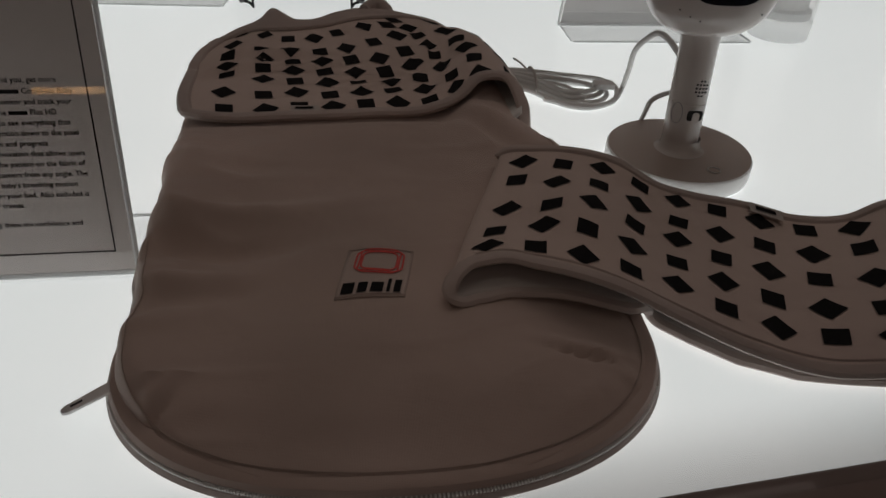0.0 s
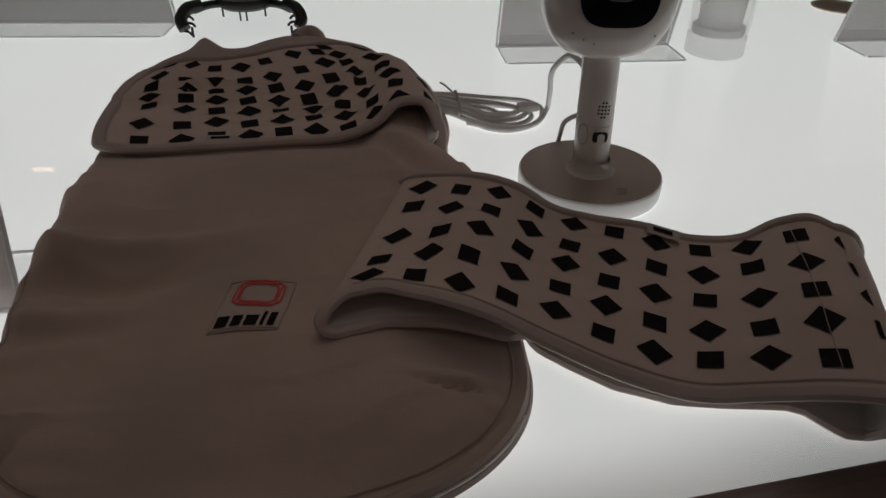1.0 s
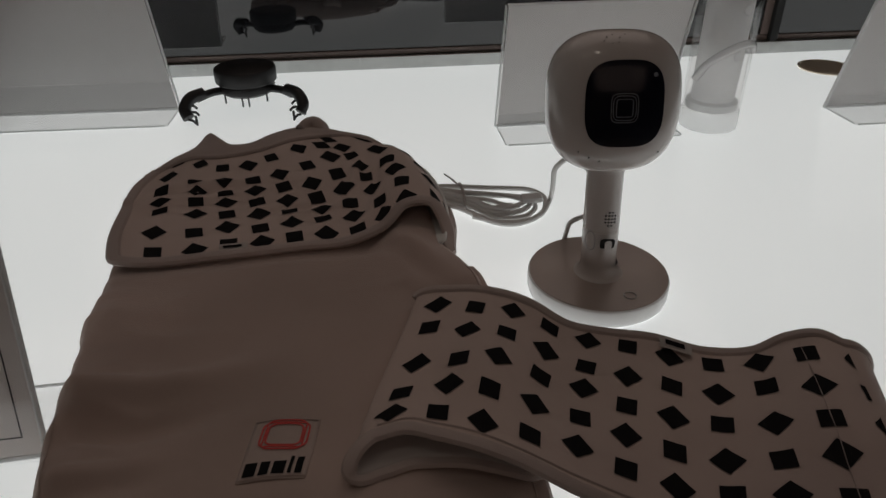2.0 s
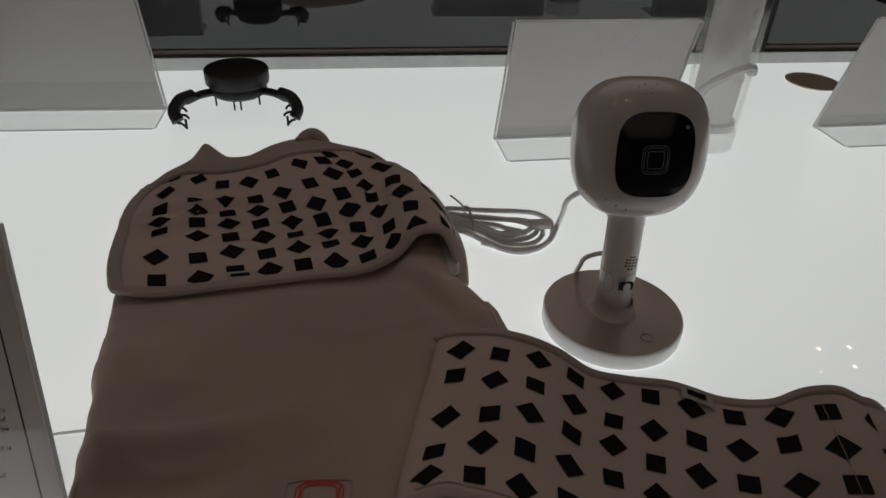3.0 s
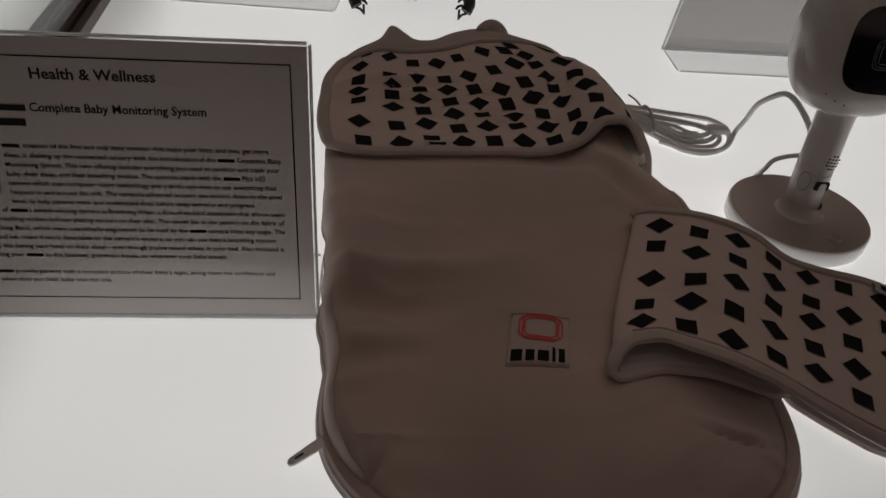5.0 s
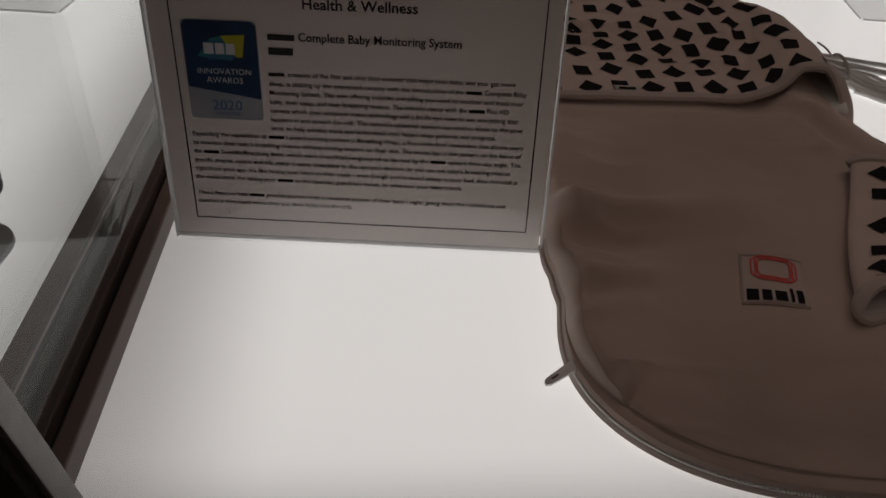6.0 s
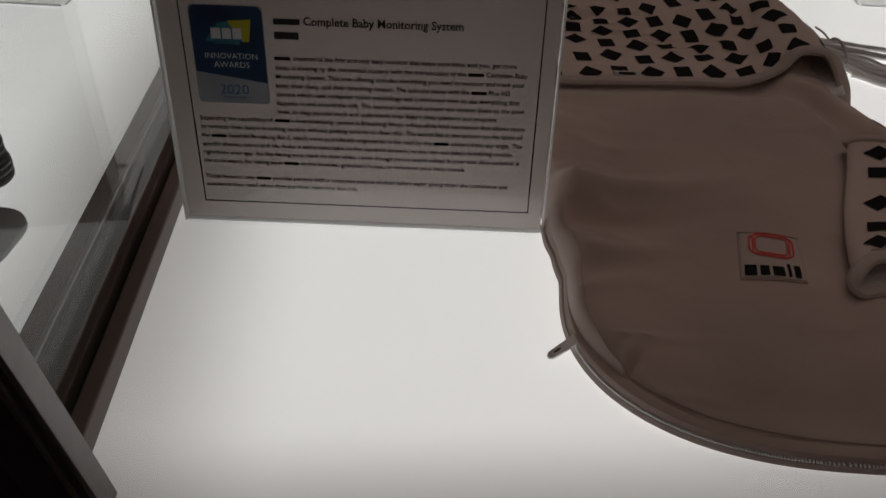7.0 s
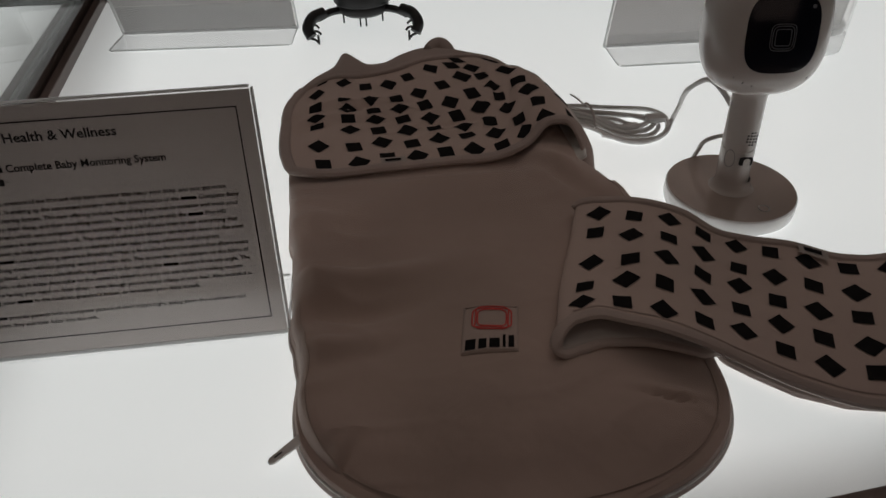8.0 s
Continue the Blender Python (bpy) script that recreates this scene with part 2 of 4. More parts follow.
def spline(points):
    """A smooth curve through points, by even steps of its own length."""
    p = np.array(points, float)
    k = np.r_[0, np.cumsum(np.linalg.norm(np.diff(p, axis=0), axis=1))]
    k /= k[-1]
    slope = np.gradient(p, k, axis=0)

    def at(t):
        t = min(max(t, 0.0), 1.0)
        i = min(int(np.searchsorted(k, t, side="right")) - 1, len(k) - 2)
        h = k[i + 1] - k[i]
        s = (t - k[i]) / h
        return Vector(((2 * s**3 - 3 * s**2 + 1) * p[i] + (s**3 - 2 * s**2 + s) * h * slope[i]
                       + (3 * s**2 - 2 * s**3) * p[i + 1] + (s**3 - s**2) * h * slope[i + 1]).tolist())
    return at


def tube(fn, r, steps=60, sides=8, closed=False, flat=1.0, bm=None):
    """A round or flattened cord of radius r along fn(t)."""
    bm = bm or bmesh.new()
    pts = [Vector(fn(i / steps)) for i in range(steps if closed else steps + 1)]
    n = len(pts)
    rings = []
    for i, p in enumerate(pts):
        a = pts[(i - 1) % n] if closed or i else p
        b = pts[(i + 1) % n] if closed or i < n - 1 else p
        d = (b - a).normalized()
        side = d.cross(Vector((0, 0, 1)))
        side = side.normalized() if side.length > 0.05 else Vector((1, 0, 0))
        up = side.cross(d).normalized()
        rings.append([bm.verts.new(p + r * math.cos(q) * side + r * flat * math.sin(q) * up)
                      for q in (2 * math.pi * k / sides for k in range(sides))])
    for i in range(n if closed else n - 1):
        a, b = rings[i], rings[(i + 1) % n]
        for k in range(sides):
            bm.faces.new((a[k], a[(k + 1) % sides], b[(k + 1) % sides], b[k]))
    if not closed:
        bm.faces.new(list(reversed(rings[0])))
        bm.faces.new(rings[-1])
    return bm


def box(x0, x1, y0, y1, z0, z1, bevel=0.0, m=None):
    bm = bmesh.new()
    bmesh.ops.create_cube(bm, size=1.0)
    for v in bm.verts:
        v.co = Vector((x0 + (v.co.x + 0.5) * (x1 - x0), y0 + (v.co.y + 0.5) * (y1 - y0), z0 + (v.co.z + 0.5) * (z1 - z0)))
    if bevel:
        bmesh.ops.bevel(bm, geom=list(bm.edges), offset=bevel, segments=2, affect="EDGES", profile=0.5)
    if m:
        bmesh.ops.transform(bm, matrix=m, verts=bm.verts)
    return bm


def lathe(profile, n=48, m=None):
    """A turned form from (radius, height) pairs."""
    bm = bmesh.new()
    rings = []
    for r, z in profile:
        if r < 1e-6:
            rings.append([bm.verts.new((0, 0, z))])
        else:
            rings.append([bm.verts.new((r * math.cos(2 * math.pi * k / n), r * math.sin(2 * math.pi * k / n), z)) for k in range(n)])
    for a, b in zip(rings, rings[1:]):
        for k in range(n):
            k2 = (k + 1) % n
            loop = [a[k % len(a)], a[k2 % len(a)], b[k2 % len(b)], b[k % len(b)]]
            loop = [v for i, v in enumerate(loop) if v not in loop[:i]]
            if len(loop) > 2:
                bm.faces.new(loop)
    bmesh.ops.recalc_face_normals(bm, faces=bm.faces)
    if m:
        bmesh.ops.transform(bm, matrix=m, verts=bm.verts)
    return bm


def prism(outline, z0, z1, m=None, bevel=0.0):
    """An outline in x and y, raised from z0 to z1."""
    bm = bmesh.new()
    f = bm.faces.new([bm.verts.new((x, y, z0)) for x, y in outline])
    top = bmesh.ops.extrude_face_region(bm, geom=[f])
    for v in top["geom"]:
        if isinstance(v, bmesh.types.BMVert):
            v.co.z = z1
    bmesh.ops.recalc_face_normals(bm, faces=bm.faces)
    if bevel:
        bmesh.ops.bevel(bm, geom=list(bm.edges), offset=bevel, segments=2, affect="EDGES", profile=0.5)
    if m:
        bmesh.ops.transform(bm, matrix=m, verts=bm.verts)
    return bm


def rounded(w, h, r, n=6):
    """The outline of a rectangle w by h with rounded corners, about its middle."""
    out = []
    for cx, cy, a0 in ((w / 2 - r, h / 2 - r, 0), (-w / 2 + r, h / 2 - r, 90), (-w / 2 + r, -h / 2 + r, 180), (w / 2 - r, -h / 2 + r, 270)):
        out += [(cx + r * math.cos(radians(a0 + 90 * k / n)), cy + r * math.sin(radians(a0 + 90 * k / n))) for k in range(n + 1)]
    return out


def smooth01(t):
    t = min(max(t, 0.0), 1.0)
    return t * t * (3 - 2 * t)


def bell(t, centre, width):
    return math.exp(-((t - centre) / width) ** 2)


# ---- the hall and the case ----
structure("hall_floor", box(-8, 8, -8, 9, -0.95, -0.9), M_CARPET, "dark patterned hall carpet in shade", "floor")
structure("hall_ceiling", box(-8, 8, -8, 9, 3.6, 3.7), M_WALLS, "dark open hall ceiling above the display cases", "ceiling")
for nm, b in (("wall_south", (-8, 8, -8.1, -8, -0.9, 3.6)), ("wall_north", (-8, 8, 9, 9.1, -0.9, 3.6)),
              ("wall_west", (-8.1, -8, -8, 9, -0.9, 3.6)), ("wall_east", (8, 8.1, -8, 9, -0.9, 3.6))):
    structure(nm, box(*b), M_WALLS, "dim dark wall of the exhibition hall", "wall")

FRONT_L, FRONT_R = Vector((-0.227, 0.206, 0)), Vector((1.30, 0.385, 0))
BACK_L, BACK_R = Vector((-0.352, 1.142, 0)), Vector((1.30, 1.112, 0))


def slab(corners, z0, z1):
    return prism([(c[0], c[1]) for c in corners], z0, z1)


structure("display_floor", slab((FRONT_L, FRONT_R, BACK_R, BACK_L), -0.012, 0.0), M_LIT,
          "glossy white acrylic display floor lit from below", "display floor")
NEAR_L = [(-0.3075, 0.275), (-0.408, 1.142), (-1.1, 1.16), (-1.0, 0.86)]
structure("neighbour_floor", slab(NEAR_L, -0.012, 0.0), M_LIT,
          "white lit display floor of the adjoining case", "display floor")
structure("cabinet_base", slab([(-0.27, 0.19), (1.34, 0.375), (1.34, 1.3), (-1.15, 1.3), (-1.05, 0.85)], -0.9, -0.013), M_CASE,
          "black laminate plinth under the lit display floor", "cabinet")


def along(a, b, off, w, z0, z1, bevel=0.0):
    """A bar from a to b, off metres to the left of that line and w wide."""
    d = (Vector(b) - Vector(a)).normalized()
    m = Matrix.Translation((a[0], a[1], 0)) @ Matrix.Rotation(math.atan2(d.y, d.x), 4, "Z")
    return box(0, (Vector(b) - Vector(a)).length, off, off + w, z0, z1, bevel, m)


# the rail that holds the side glass, seen along its length
structure("side_rail_lip", along(FRONT_L, BACK_L, 0.0005, 0.010, -0.012, 0.012, 0.0012), M_RAIL, "brownish painted metal rail under the side glass", "rail")
structure("side_gasket", along(FRONT_L, BACK_L, 0.0108, 0.004, -0.012, 0.006), M_GASKET, "black rubber gasket in the side rail", "gasket")
structure("side_rail_outer", along(FRONT_L, BACK_L, 0.0152, 0.0085, -0.012, 0.013, 0.0012), M_RAIL, "brownish painted metal rail under the side glass", "rail")
structure("side_channel", along(FRONT_L, BACK_L, 0.024, 0.0185, -0.012, 0.002), M_STRIP, "grey-green unlit strip beside the side rail", "trim")
structure("side_rail_far", along(FRONT_L, BACK_L, 0.0428, 0.0045, -0.012, 0.006, 0.001), M_ALU, "dull metal strip beside the side rail", "rail")
structure("side_rail_edge", along(FRONT_L, BACK_L, 0.0476, 0.0130, -0.012, 0.004, 0.001), M_RAIL, "brownish painted rail of the adjoining case", "rail")
structure("side_glass", along(FRONT_L, BACK_L, 0.0115, 0.004, 0.0065, 0.62), M_GLASS, "clear glass side of the display case, smudged", "glass pane")
structure("front_glass", along(FRONT_L, FRONT_R, -0.010, 0.004, 0.005, 0.62), M_GLASS, "clear glass front of the display case", "glass pane")
structure("front_rail", along(FRONT_L, FRONT_R, -0.022, 0.0215, -0.03, 0.003, 0.0015), M_RAIL, "brownish painted metal rail along the case front", "rail")
POST = thing("corner_post", (FRONT_L.x - 0.012, FRONT_L.y - 0.005, -0.012), "grey metal corner post with black rubber groove", "post", kind="structure")
d_front = (FRONT_R - FRONT_L).normalized()
TURN_POST = Matrix.Translation((FRONT_L.x + 0.016, FRONT_L.y + 0.015, 0)) @ Matrix.Rotation(math.atan2(d_front.y, d_front.x), 4, "Z")
part("post_face", box(-0.0032, 0.0, -0.012, 0.0, -0.012, 0.62, 0.001, TURN_POST), M_POST, POST)
part("groove", box(-0.0068, -0.0034, -0.0105, -0.001, -0.012, 0.62, 0.0, TURN_POST), M_GASKET, POST, "black rubber groove")
part("post_side", box(-0.0104, -0.0070, -0.012, 0.0, -0.012, 0.62, 0.001, TURN_POST), M_POST, POST)
# Black filler, added to keep what lies past the post dark.
structure("neighbour_post", box(-0.070, -0.0108, -0.011, 0.004, -0.9, 0.62, 0.001, TURN_POST), M_CASE, "black filler panel added past the corner post", "post")

# sliding smoked-glass doors at the back, in a metal track
structure("back_track", along(BACK_L, BACK_R, 0.0005, 0.030, -0.012, 0.018, 0.001), M_ALU, "brushed metal track under the sliding back doors", "track")
structure("back_wall", along((-1.1, 1.30), (1.34, 1.30), 0.0, 0.05, -0.9, 0.30), M_CASE, "black panel closing the case behind the doors", "wall")


def door(name, x0, x1, off):
    lab = "smoked dark glass sliding door with thin metal frame"
    ob = thing(name, (x0, 1.15, 0.018), lab, "sliding door", "back doors", "structure")
    a, b = Vector((x0, 1.137 - 0.018 * x0, 0)), Vector((x1, 1.137 - 0.018 * x1, 0))
    part("glass", along(a, b, off, 0.004, 0.027, 0.34), M_DARKGLASS, ob)
    part("bottom_frame", along(a, b, off - 0.003, 0.010, 0.0185, 0.0262, 0.001), M_RAIL, ob)
    part("side_frame", along(b - Vector((0.012, 0, 0)), b, off - 0.003, 0.0025, 0.027, 0.34), M_RAIL, ob)
    return ob


door("door_1", -0.34, 0.80, 0.010)
door("door_2", 0.812, 1.30, 0.010)
structure("door_stile", along((0.80, 1.118), (0.812, 1.118), 0.002, 0.02, 0.0185, 0.34, 0.001), M_GASKET, "black seal between two sliding doors", "seal")
structure("neighbour_back", along((-1.1, 1.165), (-0.385, 1.143), 0.002, 0.03, 0.0, 0.34), M_DARKGLASS, "smoked dark glass at the back of the adjoining case", "glass pane")
structure("roof_panel", box(-1.2, 1.4, 0.15, 1.36, 0.9, 0.93), M_GLASS, "clear glass top of the display case", "glass pane")


# ---- the swaddle ----
Y0, Y1, XC = 0.261, 0.352, 0.121


def edges(y):
    """The left and right edge of the swaddle at y, with small puckers."""
    left = float(np.interp(y, (0.25, 0.30, 0.325, 0.352, 0.370, 0.398, 0.42, 0.47, 0.49, 0.502, 0.545, 0.60, 0.70, 0.78), (0.004, 0.001, -0.003, -0.0050, -0.0045, -0.0115, -0.0145, -0.0175, -0.0190, -0.0235, -0.0275, -0.033, -0.040, -0.038)))
    right = float(np.interp(y, (0.25, 0.345, 0.42, 0.525, 0.55, 0.575, 0.60, 0.64, 0.70, 0.78), (0.247, 0.2505, 0.2535, 0.2545, 0.2515, 0.242, 0.230, 0.226, 0.222, 0.20)))
    left += (0.0012 * noise.noise((y * 22, 3, 0)) + 0.0020 * noise.noise((y * 60, 9, 0))) * smooth01((y - 0.31) / 0.05)
    if y < Y1:
        k = (1 - min(1.0, (Y1 - y) / (Y1 - Y0)) ** 2.35) ** (1 / 2.35)
        left, right = XC + (left - XC) * k, XC + (right - XC) * k
    return left, right


def outline(t):
    """Round the front of the swaddle: from the left side, along the front, up the right side."""
    if t < 0.25:
        y = 0.42 - (0.42 - Y1) * t / 0.25
        return edges(y)[0], y
    if t > 0.75:
        y = Y1 + (0.56 - Y1) * (t - 0.75) / 0.25
        return edges(y)[1], y
    a = math.pi * (t - 0.25) / 0.5
    left, right = edges(Y1)
    c, s = math.cos(a), math.sin(a)
    e = 2 / 2.35
    half = XC - left if c > 0 else right - XC
    return XC - half * math.copysign(abs(c) ** e, c), Y1 - (Y1 - Y0) * abs(s) ** e


def top_height(x, y):
    """The height of the swaddle's upper side."""
    left, right = edges(y)
    d = min(x - left, right - x, (y - Y0) * 1.2 if y < Y1 else 1.0)
    d = max(d, 0.0)
    rim = (1 - (1 - min(d / 0.012, 1.0)) ** 2.6) ** 0.5
    z = 0.0035 + 0.0095 * rim
    z += 0.004 * smooth01((d - 0.01) / 0.06)
    z += 0.0110 * rim * smooth01((0.060 - x + left) / 0.055) * smooth01((y - 0.285) / 0.04) * smooth01((0.585 - y) / 0.08)
    if y < 0.58:
        z -= 0.0007 * bell(d, 0.0082, 0.0020) * smooth01((0.40 - y) / 0.06 + 2 * (x > XC))
    k = smooth01(d / 0.02)
    for cy, slope, wid, amp, x0, reach in ((0.432, 0.22, 0.010, 0.0130, -0.03, 0.17), (0.404, 0.20, 0.011, -0.0095, -0.03, 0.18), (0.372, 0.30, 0.007, 0.0070, -0.02, 0.10), (0.357, 0.32, 0.007, -0.0050, -0.02, 0.10),
                                           (0.470, 0.15, 0.009, 0.0035, -0.04, 0.09), (0.520, 0.10, 0.011, 0.0032, -0.04, 0.10), (0.335, 0.55, 0.006, 0.0035, -0.02, 0.06), (0.555, -0.15, 0.012, 0.0030, -0.04, 0.12)):
        z += amp * k * bell(y - slope * (x - x0), cy, wid) * smooth01((x0 + reach - x) / (reach * 0.9))
    for cx, cy, ang, ln, wid, amp in ((0.212, 0.325, -16, 0.016, 0.0015, -0.0030), (0.227, 0.317, -48, 0.007, 0.0015, -0.0028), (0.210, 0.331, -16, 0.018, 0.0036, 0.0026), (0.228, 0.316, -55, 0.014, 0.0030, 0.0028), (0.026, 0.300, 60, 0.010, 0.0024, -0.0034),
                                      (0.022, 0.307, 55, 0.012, 0.0040, 0.0026), (0.205, 0.300, 35, 0.035, 0.0080, 0.0022), (0.10, 0.335, 8, 0.06, 0.012, 0.0016), (0.07, 0.46, 75, 0.06, 0.016, -0.0018), (0.17, 0.50, 100, 0.07, 0.018, 0.0020), (0.215, 0.575, 125, 0.05, 0.012, 0.0060), (0.198, 0.570, 122, 0.05, 0.010, -0.0035)):
        c, q = math.cos(radians(ang)), math.sin(radians(ang))
        a, b = (x - cx) * c + (y - cy) * q, -(x - cx) * q + (y - cy) * c
        z += amp * bell(a, 0, ln) * bell(b, 0, wid) * smooth01(d / 0.008)
    for cy, ln, amp in ((0.345, 0.030, 0.0028), (0.386, 0.035, 0.0030), (0.412, 0.026, 0.0026), (0.456, 0.030, 0.0024), (0.487, 0.024, 0.0024), (0.512, 0.030, 0.0022), (0.545, 0.024, 0.0018)):
        reach = x - left
        z += amp * bell(y - 0.35 * reach, cy, 0.0045) * smooth01(1 - reach / ln) * smooth01(d / 0.006)
    z += 0.0050 * noise.noise((x * 12, y * 10, 1.0)) * smooth01(d / 0.03) + 0.0012 * noise.noise((x * 40, y * 40, 7.0)) * smooth01(d / 0.02)
    side = smooth01((0.075 - x) / 0.09) * smooth01((0.56 - y) / 0.06) + 0.7 * smooth01((x - 0.16) / 0.05) * smooth01((y - 0.47) / 0.06) + 0.22
    ridge = 1 - abs(noise.noise((x * 11 + y * 4, y * 26 - x * 5, 4.0))) * 2.2
    z += 0.0040 * side * max(ridge, 0.0) ** 3 * k
    z = max(z, 0.0045)
    z -= max(z - 0.0055, 0.0) * smooth01((y - 0.572) / 0.030) * smooth01((0.20 - x) / 0.03 + 8 * (y - 0.63))
    return z


def body_top(u, v):
    y = Y0 + 0.0008 + (0.775 - Y0) * (0.55 * v + 0.45 * v * v)
    left, right = edges(y)
    w = 0.5 - 0.5 * math.cos(math.pi * u)
    w = 0.45 * w + 0.55 * u
    x = left + (right - left) * w
    return x, y, top_height(x, y)


SWADDLE = thing("baby_swaddle", (0.11, 0.5, 0.0), "beige cotton baby swaddle with printed wrap lying flat", "swaddle")
body = part("body", grid(body_top, 110, 170), M_BODY, SWADDLE, "plain beige cotton front")
solid(body, 0.003)


def under(u, v):
    x, y, z = body_top(u, v)
    left, right = edges(y)
    k = 2 * (x - left) / (right - left) - 1
    return x + 0.0005 * k, y - 0.0005 * (1 - v) ** 8, 0.0030 + 0.0004 * k * k


back = part("back_panel", grid(under, 50, 80), M_BODY, SWADDLE)
solid(back, 0.0028)


def rim(inset, z):
    def at(t):
        x, y = outline(t)
        cx, cy = XC, max(y, 0.40)
        n = Vector((cx - x, cy - y, 0)).normalized()
        p = Vector((x, y, 0)) + n * inset
        return p.x, p.y, z if z is not None else top_height(p.x, p.y) + 0.0006
    return at


part("front_binding", tube(rim(0.0045, 0.0092), 0.0050, 160, 8, flat=0.7), M_BODY, SWADDLE, "rolled cotton binding round the foot end")
part("seam_thread", tube(rim(0.0080, None), 0.0004, 260, 4), M_THREAD, SWADDLE, "fine stitched seam")
part("back_binding", tube(rim(0.0015, 0.0040), 0.0042, 160, 8, flat=0.75), M_BIND, SWADDLE, "pale binding of the under layer")
zipper = part("zipper", tube(lambda t: rim(0.0015, 0.0068)(0.27 + 0.5 * t), 0.0024, 140, 6, flat=0.6), M_ZIPTAPE, SWADDLE, "zip closed round the foot end")
teeth = bmesh.new()
for i in range(230):
    t = 0.29 + 0.40 * i / 230
    a, b = Vector(rim(-0.0008, 0.0078)(t)), Vector(rim(-0.0008, 0.0078)(t + 0.001))
    m = Matrix.Translation(a) @ Matrix.Rotation(math.atan2(b.y - a.y, b.x - a.x), 4, "Z") @ Matrix.Diagonal((0.0007, 0.0016, 0.0011, 1))
    bmesh.ops.create_cube(teeth, size=1.0, matrix=m)
tagged(part("zip_teeth", teeth, M_ZIP, zipper, "row of small zip teeth", False), kind="stuff")
# the pull lies out to the side
PULL_A, PULL_B = Vector((0.006, 0.328, 0.0098)), Vector((-0.0160, 0.3080, 0.0102))
pull_m = Matrix.Translation(PULL_A) @ (PULL_B - PULL_A).to_track_quat("X", "Z").to_matrix().to_4x4()
L = (PULL_B - PULL_A).length
part("zip_pull", prism([(0, -0.0025), (0.006, -0.0032), (L - 0.002, -0.0022), (L, -0.001), (L, 0.001), (L - 0.002, 0.0022), (0.006, 0.0032), (0, 0.0025)],
                       -0.0009, 0.0009, pull_m, 0.0003), M_ZIP, SWADDLE, "flat metal zip pull")
part("pull_slot", prism([(L - 0.009, -0.0005), (L - 0.004, -0.0004), (L - 0.004, 0.0004), (L - 0.009, 0.0005)], 0.0009, 0.0012, pull_m), M_HOLE, SWADDLE)


# ---- sewn label on the swaddle ----
def on_body(x, y, lift):
    return x, y, top_height(x, y) + lift


P00 = Vector((0.0945, 0.3690))
PX, PY = Vector((0.0355, -0.0035)), Vector((0.0065, 0.0400))


def on_label(u, v, lift):
    p = P00 + PX * u + PY * v
    return on_body(p.x, p.y, lift + 0.0005 * math.sin(math.pi * u))


def decal(corners, lift, n=4):
    """A sheet on the label between four (u, v) corners."""
    (a, b, c, d) = [Vector(k) for k in corners]
    return grid(lambda s, t: on_label(*((a * (1 - s) + b * s) * (1 - t) + (d * (1 - s) + c * s) * t), lift), n, n)


label = solid(part("label", grid(lambda u, v: on_label(u, v, 0.0006), 14, 14), M_PATCH, SWADDLE, "pale satin sewn label with emblem"), 0.0006)


def emblem_ring(cu, cv, ru, rv, wob, ph):
    def at(t):
        a = 2 * math.pi * t
        e = 0.32
        u = cu + ru * math.copysign(abs(math.cos(a)) ** e, math.cos(a)) * (1 + wob * math.cos(4 * a + ph))
        v = cv + rv * math.copysign(abs(math.sin(a)) ** e, math.sin(a)) * (1 + wob * math.cos(4 * a + ph))
        return on_label(u, v, 0.0011)
    return at


for ru, rv, wob, ph in ((0.335, 0.245, 0.05, 0.0), (0.305, 0.225, -0.05, 0.4), (0.255, 0.185, 0.02, 0.0)):
    part("emblem_line", tube(emblem_ring(0.52, 0.720, ru, rv * 0.92, wob, ph), 0.00055, 72, 5, True, 0.5), M_CORAL, label, "coral printed emblem line")
# the maker's word as plain bars
for u0, u1, v0, v1 in ((0.07, 0.25, 0.07, 0.28), (0.30, 0.44, 0.07, 0.28), (0.49, 0.67, 0.07, 0.28), (0.72, 0.77, 0.07, 0.36), (0.82, 0.92, 0.07, 0.34)):
    part("print_bar", decal(((u0, v0), (u1, v0), (u1, v1), (u0, v1)), 0.0011), M_INK, label)
for v in (0.03, 0.97):
    part("label_stitch", tube(lambda t, v=v: on_label(0.02 + 0.96 * t, v, 0.0010), 0.0003, 30, 4), M_THREAD, label)


# ---- the printed wrap over the chest ----
def coons(bottom, top, left, right):
    def at(u, v):
        return (bottom(u) * (1 - v) + top(u) * v + left(v) * (1 - u) + right(v) * u
                - (bottom(0) * (1 - u) * (1 - v) + bottom(1) * u * (1 - v) + top(0) * (1 - u) * v + top(1) * u * v))
    return at


W_BOTTOM = spline([(-0.031, 0.605, 0.013), (-0.012, 0.600, 0.012), (0.05, 0.605, 0.0100), (0.112, 0.611, 0.0095), (0.157, 0.612, 0.012), (0.182, 0.620, 0.018), (0.203, 0.634, 0.030), (0.221, 0.632, 0.031), (0.233, 0.611, 0.018), (0.232, 0.588, 0.004)])
W_TOP = spline([(-0.030, 0.762, 0.018), (0.0, 0.778, 0.024), (0.03, 0.770, 0.027), (0.065, 0.779, 0.028), (0.10, 0.800, 0.029), (0.14, 0.800, 0.029), (0.168, 0.794, 0.026), (0.190, 0.778, 0.012)])
W_LEFT = spline([(-0.031, 0.605, 0.013), (-0.040, 0.64, 0.012), (-0.044, 0.69, 0.012), (-0.042, 0.735, 0.015), (-0.030, 0.762, 0.018)])
